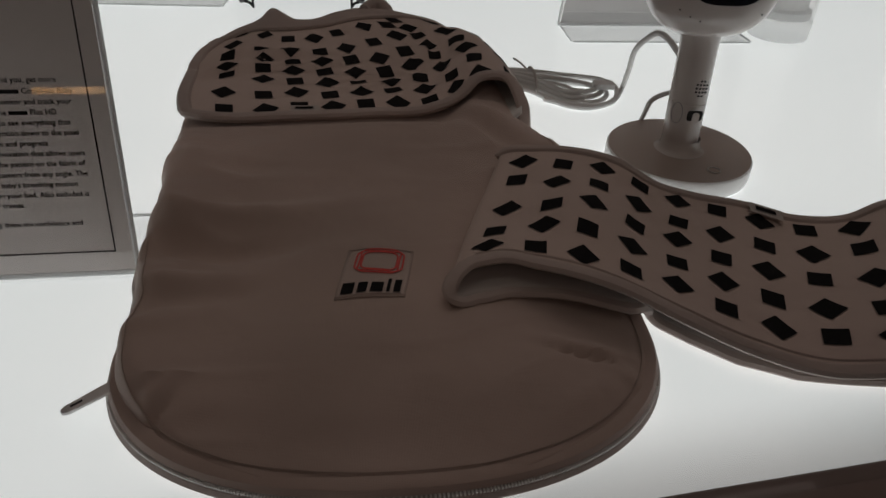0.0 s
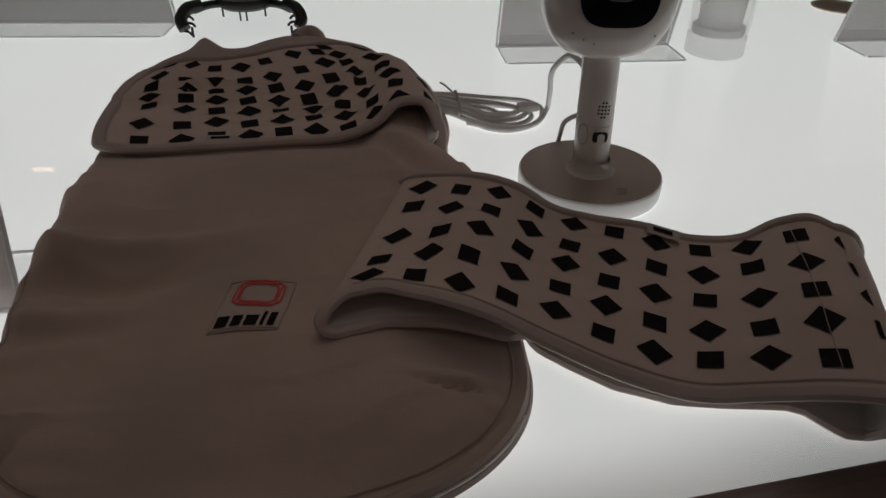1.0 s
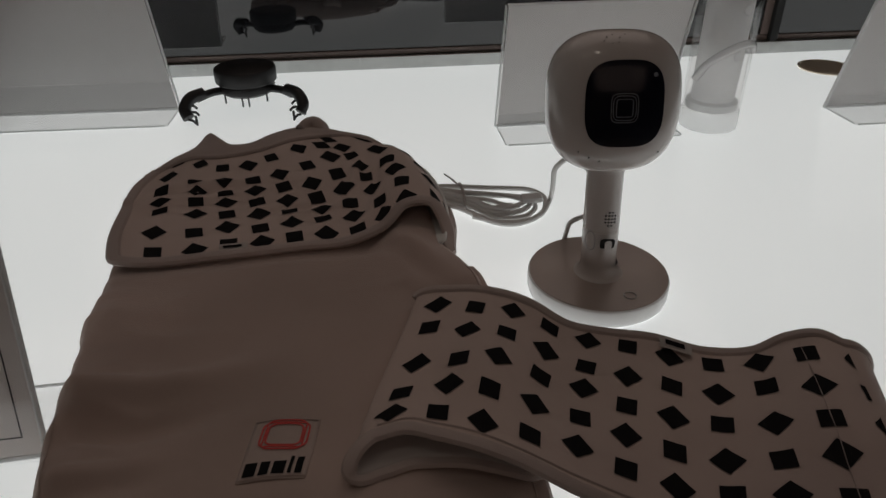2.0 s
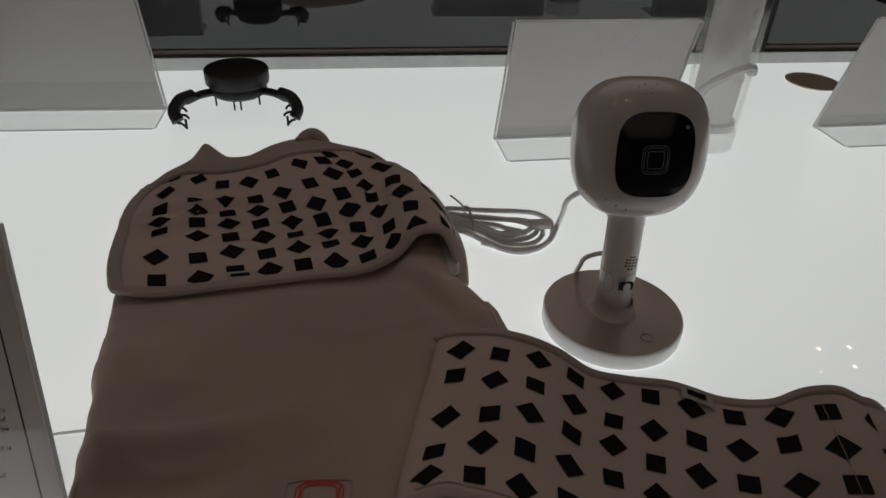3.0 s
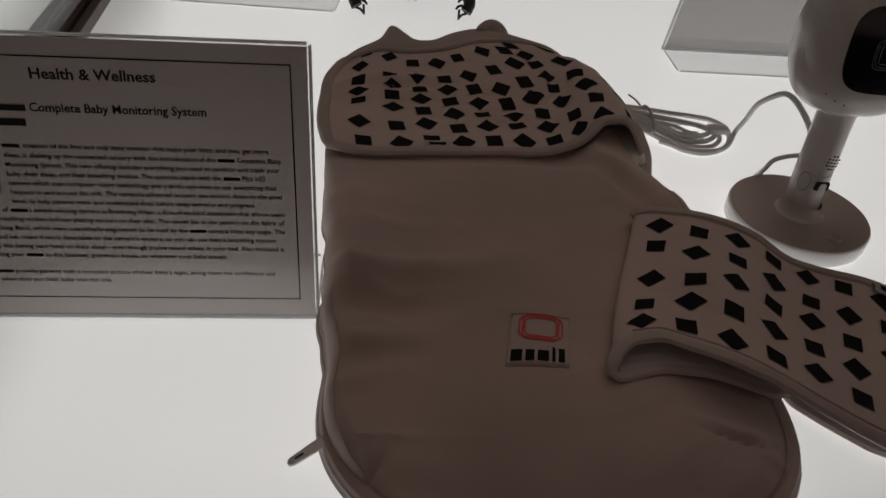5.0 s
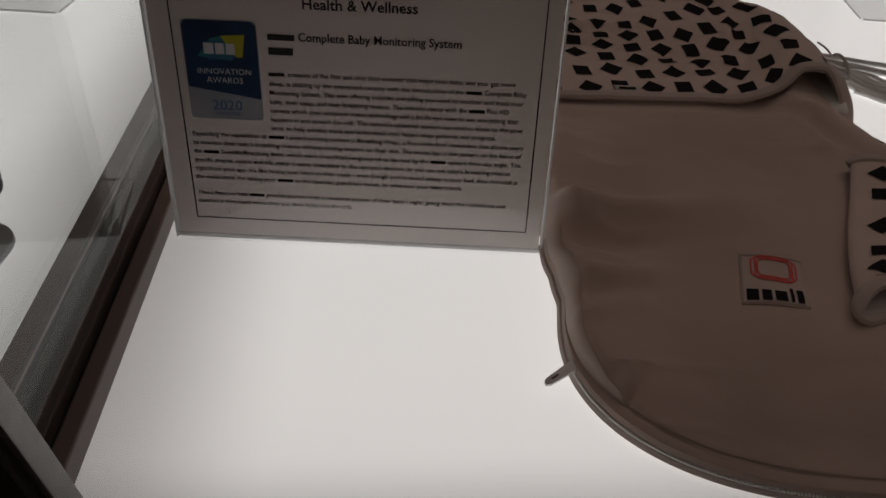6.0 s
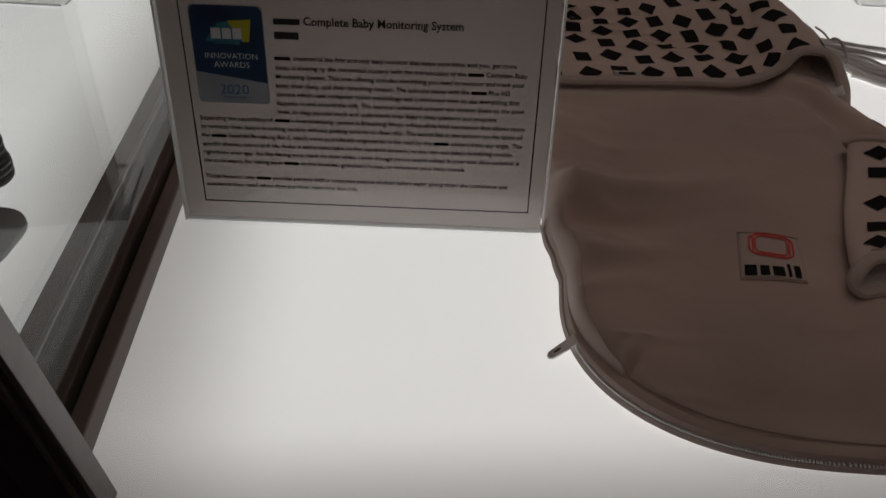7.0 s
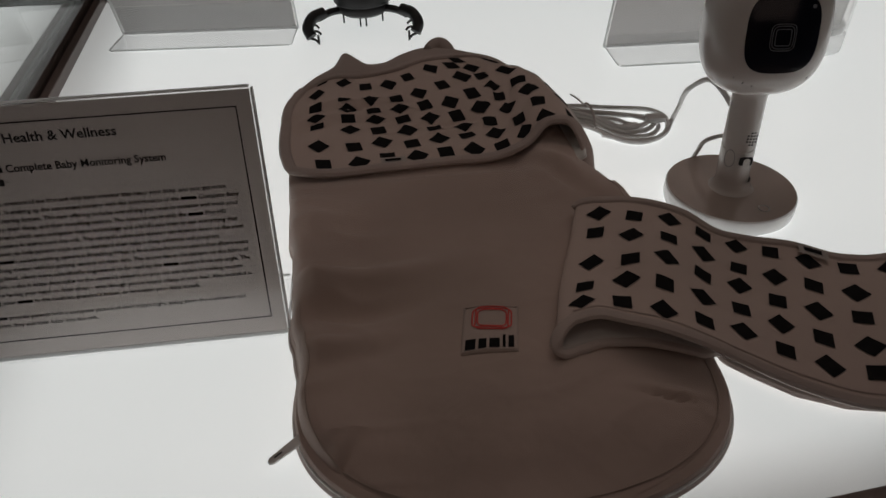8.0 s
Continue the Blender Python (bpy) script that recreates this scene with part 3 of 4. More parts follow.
W_RIGHT = spline([(0.232, 0.588, 0.004), (0.241, 0.640, 0.003), (0.239, 0.690, 0.003), (0.224, 0.742, 0.006), (0.190, 0.778, 0.012)])
wrap_plan = coons(W_BOTTOM, W_TOP, W_LEFT, W_RIGHT)


def wrap(u, v, lift=0.0):
    p = wrap_plan(u, v)
    inner = 16 * u * (1 - u) * v * (1 - v)
    p.z += 0.004 * min(1.0, inner * 2)
    p.z -= 0.005 * bell(v, 0.28, 0.17) * smooth01((u - 0.06) / 0.15) * smooth01((0.72 - u) / 0.15)
    p.z += 0.0045 * bell(v, 0.60, 0.07) * smooth01((0.55 - u) / 0.5) * smooth01(u / 0.06)
    p.z -= 0.0040 * bell(v, 0.47, 0.07) * smooth01((0.60 - u) / 0.5) * smooth01(u / 0.06)
    zig = 0.012 * math.sin(u * 60)
    p.z += 0.0042 * bell(v + zig, 0.645, 0.022) * bell(u, 0.20, 0.17) - 0.0036 * bell(v + zig, 0.585, 0.022) * bell(u, 0.20, 0.17)
    p.z += 0.0030 * bell(v - zig, 0.30, 0.03) * bell(u, 0.50, 0.10) - 0.0030 * bell(v - zig, 0.36, 0.025) * bell(u, 0.50, 0.12)
    p.z += 0.0048 * bell(u - 0.32 * (v - 0.5), 0.66, 0.022) * smooth01(v / 0.3) * inner - 0.0040 * bell(u - 0.34 * (v - 0.5), 0.735, 0.022) * smooth01(v / 0.3) * inner
    p.z += 0.0030 * bell(u - 0.30 * (v - 0.5), 0.83, 0.02) * inner
    p.z += 0.006 * bell(u, 0.80, 0.10) * bell(v, 0.55, 0.4)
    p.z -= 0.005 * bell(u - 0.25 * (v - 0.5), 0.70, 0.05) * bell(v, 0.6, 0.3)
    p.z += 0.0018 * noise.noise((p.x * 28, p.y * 28, 2.0)) * min(1, inner * 3)
    p.z += lift
    return p


flap = part("printed_wrap", grid(wrap, 84, 64), M_PALE, SWADDLE, "pale cotton wrap printed with black shapes")
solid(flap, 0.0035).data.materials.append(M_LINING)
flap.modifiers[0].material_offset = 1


def wrap_rim(t):
    """Along the left side, the lower edge and up to the curl."""
    if t < 0.35:
        return wrap(0.004, 0.98 - 0.94 * t / 0.35, 0.0005)
    return wrap(0.004 + 0.99 * (t - 0.35) / 0.65, 0.012, 0.0005)


part("wrap_binding", tube(wrap_rim, 0.0056, 150, 8, flat=0.55), M_BIND, SWADDLE, "grey-beige rib binding")
part("neck_binding", tube(lambda t: wrap(0.01 + 0.98 * t, 0.985, 0.0008), 0.0042, 110, 8, flat=0.7), M_BIND, SWADDLE, "grey-beige rib binding")
part("side_binding", tube(lambda t: wrap(0.992, 0.02 + 0.96 * t, -0.001), 0.0045, 70, 8, flat=0.7), M_BIND, SWADDLE, "grey-beige rib binding")


def curl_lining(u, v):
    """The white inner side of the wrap where it turns under at the arm hole."""
    b = W_RIGHT(0.02 + 0.80 * v)
    a = Vector((0.186, b.y + 0.012, 0.0062))
    p = a.lerp(b - Vector((0.0035, -0.002, 0)), u)
    p.z = 0.0062 + 0.012 * u ** 3 - 0.002 * math.sin(math.pi * u) + 0.0008 * noise.noise((p.x * 60, p.y * 60, 3.0))
    return p


solid(part("curl_lining", grid(curl_lining, 16, 24), M_CURL, SWADDLE, "white lining seen inside the curled edge"), 0.0015)


def printed(surface, cu, cv, du, dv, diamond, turn, lift):
    """One black printed shape on a cloth sheet: a square, or a square on its corner."""
    def at(s, t):
        a, b = 2 * s - 1, 2 * t - 1
        if diamond:
            a, b = (a - b) * 0.66, (a + b) * 0.66
        else:
            a, b = a * 0.86, b * 0.86
        c, q = math.cos(turn), math.sin(turn)
        a, b = a * c - b * q, a * q + b * c
        return surface(min(max(cu + a * du, -0.08), 1.0), min(max(cv + b * dv, 0.0), 1.0), lift)
    return grid(at, 5, 5)


rng = random.Random(4)
# heights of the printed rows, column by column: the folds squeeze them together
PRINT_ROWS = (
    (0.094, 0.272, 0.487, 0.539, 0.610, 0.802, 0.965), (0.080, 0.241, 0.419, 0.509, 0.583, 0.658, 0.891), (0.110, 0.278, 0.395, 0.491, 0.558, 0.655, 0.816),
    (0.079, 0.216, 0.353, 0.462, 0.553, 0.635, 0.802), (0.083, 0.234, 0.341, 0.436, 0.547, 0.656, 0.845), (0.082, 0.225, 0.305, 0.414, 0.520, 0.681, 0.864),
    (0.063, 0.191, 0.294, 0.428, 0.555, 0.721, 0.856), (0.081, 0.193, 0.368, 0.481, 0.568, 0.690, 0.786, 0.910), (0.070, 0.225, 0.378, 0.513, 0.690, 0.859),
    (0.120, 0.290, 0.450, 0.610, 0.780), (0.200, 0.370, 0.540, 0.710))
COLUMN_U = (0.104, 0.203, 0.286, 0.368, 0.450, 0.532, 0.614, 0.690, 0.768, 0.862, 0.935)
for i, rows_v in enumerate(PRINT_ROWS):
    for j, cv in enumerate(rows_v):
        cu = COLUMN_U[i] + (0.028 * smooth01((cv - 0.5) / 0.4) if i in (5, 6, 8) else 0.0)
        near = min(abs(cv - o) for o in rows_v if o != cv)
        turn = rng.uniform(-0.12, 0.12) - 0.45 * smooth01((cu - 0.55) / 0.3) * smooth01(cv / 0.4)
        part("printed_shape", printed(wrap, cu, cv, 0.0250 - 0.003 * (i == 7), min(0.050, 0.41 * near), (i + j + (i > 7)) % 2 == 1, turn, 0.0005), M_INK, flap)
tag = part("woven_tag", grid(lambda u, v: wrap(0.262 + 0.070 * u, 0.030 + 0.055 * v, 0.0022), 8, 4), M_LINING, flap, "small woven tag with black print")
part("print_bar", grid(lambda u, v: wrap(0.272 + 0.045 * u, 0.045 + 0.022 * v, 0.0027), 6, 2), M_INK, tag)

# the collar folded behind the neck
C_OUT = spline([(-0.046, 0.742, 0.012), (-0.022, 0.779, 0.02), (0.000, 0.796, 0.026), (0.012, 0.822, 0.031), (0.028, 0.800, 0.026), (0.050, 0.797, 0.026), (0.075, 0.814, 0.029), (0.098, 0.826, 0.030),
                (0.125, 0.823, 0.029), (0.150, 0.810, 0.027), (0.178, 0.798, 0.024), (0.200, 0.772, 0.018)])


def collar(u, v):
    a, b = Vector(wrap(u, 0.97, -0.003)), C_OUT(u)
    p = a.lerp(b, smooth01(v * 1.4))
    p.z += 0.005 * math.sin(math.pi * min(v * 1.4, 1.0))
    if v > 0.7:
        k = (v - 0.7) / 0.3
        p.z = b.z * (1 - k) + 0.001 * k
        p.y += 0.004 * math.sin(math.pi * k)
    return p


solid(part("collar", grid(collar, 90, 16), M_BIND, SWADDLE, "soft rib collar folded at the neck"), 0.003)
part("neck_tab", tube(spline([(0.106, 0.820, 0.027), (0.111, 0.826, 0.0325), (0.118, 0.828, 0.0345), (0.125, 0.824, 0.032), (0.129, 0.817, 0.026)]), 0.0078, 24, 12, flat=0.9), M_BIND, SWADDLE, "rolled end of the fastening tab")
part("tab_roll", tube(lambda t: Vector((0.1045 + 0.0040 * (1 - 0.7 * t) * math.cos(11 * t), 0.8165, 0.0335 + 0.0040 * (1 - 0.7 * t) * math.sin(11 * t))), 0.0010, 40, 6), M_LINING, SWADDLE, "pale rolled edge of the tab")


# ---- the breathing band ----
B_UP = spline([(0.212, 0.507, 0.030), (0.241, 0.497, 0.034), (0.269, 0.475, 0.036), (0.290, 0.460, 0.028), (0.313, 0.457, 0.022), (0.344, 0.452, 0.018), (0.372, 0.434, 0.018), (0.396, 0.423, 0.025), (0.412, 0.418, 0.038), (0.424, 0.410, 0.045), (0.434, 0.402, 0.043)])
B_LOW = spline([(0.165, 0.378, 0.033), (0.182, 0.380, 0.034), (0.196, 0.374, 0.034), (0.236, 0.349, 0.036), (0.260, 0.334, 0.030), (0.290, 0.321, 0.021), (0.319, 0.308, 0.019), (0.348, 0.297, 0.028), (0.372, 0.284, 0.039), (0.384, 0.279, 0.041), (0.391, 0.277, 0.039)])
B_LEFT = spline([(0.165, 0.378, 0.033), (0.172, 0.403, 0.029), (0.184, 0.436, 0.026), (0.200, 0.475, 0.028), (0.212, 0.507, 0.030)])
B_RIGHT = spline([(0.391, 0.277, 0.039), (0.402, 0.306, 0.041), (0.413, 0.337, 0.043), (0.424, 0.369, 0.043), (0.434, 0.402, 0.043)])
band_plan = coons(B_LOW, B_UP, B_LEFT, B_RIGHT)


def band_top(u, v, lift=0.0):
    p = band_plan(u, v)
    inner = min(1.0, 8 * v * (1 - v))
    p.z += (0.0014 * noise.noise((p.x * 32, p.y * 32, 5.0)) - 0.002 * bell(u, 0.10, 0.05) * bell(v, 0.30, 0.12)) * inner
    p.z += 0.010 * bell(u, 0.19, 0.08) * bell(v, 0.45, 0.28) + lift
    return p


def band_print(u, v, lift=0.0):
    """The printed side, which goes on round the near fold."""
    if u >= 0:
        return band_top(u, v, lift)
    return band(1 + 0.42 * u, v) + Vector((-0.5 * lift, 0, lift))


def band_low(u, v):
    p = band_plan(u, v)
    over = smooth01((0.262 - p.x) / 0.02)
    p.z = 0.0022 + over * 0.0165 + 0.0012 * (1 + noise.noise((p.x * 25, p.y * 25, 8.0)))
    p.x += 0.004 * u
    p.y += 0.002 + 0.010 * bell(u, 0.55, 0.3) * (1 - v) * (1 - smooth01((p.x - 0.24) / 0.02)) - 0.016 * bell(u, 0.0, 0.16) * (1 - v) ** 2
    edge = float(np.interp(p.x, (0.256, 0.275, 0.293, 0.317, 0.342, 0.369, 0.377, 0.383, 0.388, 0.395), (0.361, 0.342, 0.326, 0.315, 0.3105, 0.307, 0.303, 0.294, 0.288, 0.287)))
    p.y += (edge + 0.0042 - B_LOW(u).y) * smooth01((p.x - 0.24) / 0.02) * (1 - v) ** 1.5
    return p


def band(t, v):
    """Round the flattened loop: over the top, down the far fold, back below, up the near fold."""
    if t < 0.45:
        return band_top(t / 0.45, v)
    if t < 0.5:
        k = (t - 0.45) / 0.05
        a, b = band_top(1, v), band_low(1, v)
        p = a.lerp(b, 0.5 - 0.5 * math.cos(math.pi * k))
        return p + Vector((0.006 + 0.012 * v, -0.004, 0)) * math.sin(math.pi * k)
    if t < 0.95:
        return band_low(1 - (t - 0.5) / 0.45, v)
    k = (t - 0.95) / 0.05
    a, b = band_low(0, v), band_top(0, v)
    p = a.lerp(b, 0.5 - 0.5 * math.cos(math.pi * k))
    return p + Vector((-0.013, -0.008 * (1 - v), 0)) * math.sin(math.pi * k)


BAND = thing("breathing_band", (0.31, 0.38, 0.0), "pale cotton breathing band with black printed squares, folded", "band")
cloth_band = part("band_cloth", grid(band, 200, 40, True), M_PALE, BAND)
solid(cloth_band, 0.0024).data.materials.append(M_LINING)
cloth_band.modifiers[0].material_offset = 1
part("lower_binding", tube(lambda t: band(t, 0.0) + Vector((0, -0.0005, 0)), 0.0042, 240, 8, True, 0.62), M_BIND, BAND, "rib binding along the edge")
part("upper_binding", tube(lambda t: band(t, 1.0) + Vector((0, 0.0005, 0)), 0.0036, 240, 8, True, 0.62), M_BIND, BAND, "rib binding along the edge")
part("inner_seam", tube(lambda t: band_top(t, 0.055, 0.0002), 0.0008, 120, 4), M_BIND, BAND)
BAND_ROWS = ((0.118, 0.249, 0.450, 0.706, 0.876), (0.118, 0.293, 0.449, 0.669, 0.850), (0.117, 0.295, 0.495, 0.692, 0.885), (0.161, 0.346, 0.543, 0.720, 0.900), (0.217, 0.388, 0.570, 0.711, 0.907),
             (0.185, 0.359, 0.523, 0.703, 0.911), (0.170, 0.341, 0.517, 0.700, 0.889), (0.178, 0.344, 0.536, 0.714, 0.905), (0.173, 0.341, 0.526, 0.747, 0.908), (0.150, 0.337, 0.500, 0.681, 0.874), (0.140, 0.325, 0.500, 0.685, 0.880))
for i, rows_v in enumerate(BAND_ROWS):
    for j, cv in enumerate(rows_v):
        cu = 0.0225 + 0.0983 * i + (0.010 * bell(cv, 0.40, 0.15) if i < 2 else 0.0)
        near = min(abs(cv - o) for o in rows_v if o != cv)
        part("printed_shape", printed(band_print, cu, cv, 0.0262 if cu < 0.96 else 0.018, min(0.051, 0.34 * near), (i + j) % 2 == 0, rng.uniform(-0.08, 0.08), 0.0006), M_INK, cloth_band)
part("cross_seam", tube(lambda t: band_top(0.902 + 0.012 * (1 - t), 0.1 + 0.85 * t, 0.0007), 0.00025, 40, 4), M_BIND, BAND)
band_tag = part("woven_tag", grid(lambda u, v: band_top(0.590 + 0.075 * u, 0.915 + 0.085 * v, 0.0036), 8, 4), M_LINING, cloth_band, "small woven tag with black print")
part("print_bar", grid(lambda u, v: band_top(0.604 + 0.045 * u, 0.940 + 0.035 * v, 0.0041), 6, 2), M_INK, band_tag)


# ---- the monitor on its stand ----
MX, MY = 0.3370, 0.5375
MON = thing("baby_monitor", (MX, MY, 0.0), "glossy white baby monitor camera on round stand", "monitor camera")
AT = Matrix.Translation((MX, MY, 0))
base = part("base", lathe([(0, 0.0), (0.0505, 0.0), (0.0515, 0.001), (0.0520, 0.003), (0.0520, 0.0125), (0.0516, 0.0136), (0.0510, 0.0141), (0, 0.0141)], 72, AT), M_RIM, MON, "flat white round base")
part("base_top", lathe([(0.0509, 0.01415), (0.0507, 0.0146), (0, 0.0147)], 72, AT), M_DIMTOP, base, "glossy upper face, its shade put in as taupe")
part("collar", lathe([(0.0178, 0.0147), (0.0158, 0.0158), (0.0142, 0.0185), (0.0133, 0.024)], 40, AT), M_WHITE, MON)
ring_m = Matrix.Translation((MX + 0.012, MY - 0.035, 0.0150))
part("base_emblem", tube(lambda t: ring_m @ Vector((0.0042 * math.cos(2 * math.pi * t), 0.0042 * math.sin(2 * math.pi * t), 0)), 0.0004, 24, 4, True), M_CABLE, base)
neck = part("neck", lathe([(0.0128, 0.0165), (0.0130, 0.0500), (0.0124, 0.0505), (0.0124, 0.0512), (0.0130, 0.0517), (0.0128, 0.082), (0.0129, 0.092), (0.0140, 0.098), (0.0175, 0.104), (0.018, 0.114)], 40, AT @ Matrix.Shear("XY", 4, (0.0, 0.10))), M_WHITE, MON, "white tubular neck")
TO_VIEW = radians(-18)


def on_neck(a, z, r=0.0131):
    q = TO_VIEW + a - math.pi / 2
    return Matrix.Translation((MX + r * math.cos(q), MY + r * math.sin(q), z)) @ Matrix.Rotation(q + math.pi / 2, 4, "Z") @ Matrix.Rotation(math.pi / 2, 4, "X")


for r in range(5):
    for c in range(4):
        if (r in (0, 4)) and c in (0, 3):
            continue
        part("speaker_hole", lathe([(0, 0.0001), (0.0008, 0.0001), (0.0008, -0.0002)], 8, on_neck((c - 1.5) * 0.17 + 0.25, 0.060 + 0.0026 * r)), M_HOLE, neck)
part("joint_slot", prism(rounded(0.0105, 0.0075, 0.002), -0.0002, 0.0004, on_neck(0.25, 0.0455, 0.0129)), M_HOLE, neck, "dark cable slot")
part("joint_tongue", prism(rounded(0.0050, 0.0075, 0.0022), 0.0002, 0.0010, on_neck(0.30, 0.0442, 0.0129)), M_WHITE, neck)
part("joint_line", tube(lambda t: on_neck(-0.75 + 0.0 * t, 0.045) @ Vector((0.0045 * math.sin(2 * math.pi * t), 0.0075 * math.cos(2 * math.pi * t), -0.0006)), 0.0003, 30, 4, True), M_MARK, neck)


HEAD_M = Matrix.Translation((MX, MY + 0.014, 0.1405)) @ Matrix.Rotation(radians(-6), 4, "Z") @ Matrix.Rotation(radians(-15), 4, "X")


def head(u, v):
    """A soft rounded box: u round the facing axis, v from back to front."""
    a, b = 2 * math.pi * u, math.pi * (v - 0.5)
    ca, sa, cb, sb = math.cos(a), math.sin(a), math.cos(b), math.sin(b)
    e1, e2 = 0.70, 0.86
    x = 0.0442 * abs(cb) ** e2 * math.copysign(abs(ca) ** e1, ca)
    z = 0.0462 * abs(cb) ** e2 * math.copysign(abs(sa) ** e1, sa)
    y = -0.0330 * math.copysign(abs(sb) ** 0.80, sb)
    x *= 1 - 0.09 * max(0.0, -z / 0.0462) ** 1.5
    return HEAD_M @ Vector((x, y, z))


bmh = grid(head, 72, 40, True)
bmesh.ops.remove_doubles(bmh, verts=bmh.verts, dist=0.00005)
bmesh.ops.recalc_face_normals(bmh, faces=bmh.faces)
shell = part("head", bmh, M_WHITE, MON, "soft squarish glossy white head")


def face_depth(x, z):
    """How far the front of the head stands out at x, z on its face."""
    r = (abs(x / 0.0442) ** (2 / 0.70) + abs(z / 0.0462) ** (2 / 0.70)) ** (0.70 / 2)
    r = min(r, 0.999)
    cb = r ** (1 / 0.86)
    return -0.0330 * (1 - cb * cb) ** 0.40


def face(u, v, grow=1.0, lift=0.0006):
    a = 2 * math.pi * u
    x = 0.0008 + 0.0250 * grow * v * math.copysign(abs(math.cos(a)) ** 0.62, math.cos(a))
    z = 0.0270 * grow * v * math.copysign(abs(math.sin(a)) ** 0.62, math.sin(a)) + 0.0002
    return HEAD_M @ Vector((x, face_depth(x, z) - lift, z))


panel = part("face_panel", grid(face, 60, 14, True), M_BLACKGLASS, shell, "black glossy lens panel")


def square_ring(half, e):
    def at(t):
        a = 2 * math.pi * t
        x = half * math.copysign(abs(math.cos(a)) ** e, math.cos(a))
        z = half * math.copysign(abs(math.sin(a)) ** e, math.sin(a)) * 1.05 - 0.002
        return HEAD_M @ Vector((x, face_depth(x, z) - 0.0008, z))
    return at


for half, e in ((0.0085, 0.45), (0.0072, 0.5), (0.0052, 0.25)):
    part("lens_emblem", tube(square_ring(half, e), 0.00030, 60, 4, True), M_MARK, panel, "faint grey emblem")


def dot(x, z, r, mat, lift=0.0005):
    m = HEAD_M @ Matrix.Translation((x, face_depth(x, z) - lift, z)) @ Matrix.Rotation(math.pi / 2, 4, "X")
    return lathe([(0, 0.0003), (r, 0.0002), (r, -0.0003)], 10, m)


part("status_light", dot(0.0190, 0.0180, 0.0014, None, 0.0009), M_MARK, panel)
for x, z in ((-0.026, -0.030), (-0.019, -0.034), (-0.012, -0.0365), (0.026, -0.031)):
    part("mic_hole", dot(x, z, 0.0006, None), M_HOLE, shell)
# A few tiny pale dots near the top of the head.
for x, z in ((-0.010, 0.041), (-0.006, 0.0425), (-0.002, 0.0405), (-0.012, 0.0385), (-0.003, 0.0375), (0.002, 0.0425), (-0.007, 0.037)):
    part("vent_hole", dot(x, z, 0.0005, None), M_CABLE, shell)
part("rear_seam", tube(lambda t: head(t, 0.33), 0.0005, 90, 5, True), M_BIND, shell)

# ---- the cable ----
CABLE = thing("power_cable", (0.29, 0.67, 0.0), "white power cable coiled and tied on the lit floor", "cable")
part("cable_loop", tube(spline([(0.212, 0.704, 0.010), (0.240, 0.702, 0.012), (0.262, 0.6985, 0.0115), (0.284, 0.6995, 0.0085), (0.306, 0.7005, 0.0060), (0.324, 0.697, 0.0045), (0.333, 0.686, 0.0036), (0.332, 0.670, 0.0030),
                                (0.324, 0.653, 0.0028), (0.310, 0.6415, 0.0028), (0.295, 0.637, 0.0028), (0.280, 0.642, 0.0028), (0.266, 0.655, 0.0040), (0.250, 0.668, 0.0065), (0.214, 0.688, 0.0080)]), 0.0025, 110, 8), M_CABLE, CABLE)
for k in range(5):
    # tighter turns gathered side by side inside the outer loop
    far, near = 0.690 - 0.0045 * k, 0.648 + 0.0035 * k
    z, end = 0.0028 + 0.0030 * (k % 3), 0.322 - 0.0055 * k
    turn = spline([(0.212, 0.700 - 0.003 * k, z + 0.005), (0.238, 0.694 - 0.003 * k, z + 0.006), (0.258, 0.690 - 0.003 * k, z + 0.0045), (0.284, far, z + 0.002), (end - 0.008, far - 0.004, z), (end, 0.5 * (far + near), z),
                   (end - 0.012, near + 0.003, z), (0.284, near + 0.002, z), (0.260, 0.670 + 0.002 * k, z + 0.003), (0.238, 0.680 + 0.002 * k, z + 0.005), (0.212, 0.688 + 0.001 * k, z + 0.004)])
    part("cable_loop", tube(turn, 0.0024, 80, 8), M_CABLE, CABLE)
part("cable_end", tube(spline([(0.262, 0.655, 0.003), (0.290, 0.641, 0.0026), (0.322, 0.650, 0.0026), (0.336, 0.670, 0.008), (0.333, 0.655, 0.028), (0.328, 0.628, 0.061), (0.335, 0.612, 0.075), (0.346, 0.588, 0.064), (0.344, 0.560, 0.047), (0.342, 0.552, 0.042)]), 0.0023, 80, 8), M_CABLE, CABLE)
part("cable_lead", tube(spline([(0.346, 0.556, 0.064), (0.343, 0.561, 0.054), (0.339, 0.566, 0.047), (0.332, 0.570, 0.043), (0.326, 0.576, 0.036), (0.3255, 0.584, 0.022), (0.328, 0.596, 0.006), (0.334, 0.606, 0.0026)]), 0.0019, 48, 8), M_CABLE, CABLE)
part("wire_tie", tube(lambda t: (0.256, 0.682 + 0.021 * math.cos(2 * math.pi * t), 0.0100 + 0.0090 * math.sin(2 * math.pi * t)), 0.0013, 30, 6, True), M_LINING, CABLE, "twisted wire tie")
part("tie_end", tube(spline([(0.256, 0.703, 0.011), (0.250, 0.708, 0.016), (0.244, 0.716, 0.018)]), 0.0009, 10, 6), M_LINING, CABLE, "loose end of the wire tie")
part("plug_tip", box(0.308, 0.327, 0.661, 0.673, 0.0085, 0.0145, 0.002), M_CABLE, CABLE, "small connector")


# ---- black mounting bracket ----
BX, BY, BK = 0.031, 0.984, 0.83
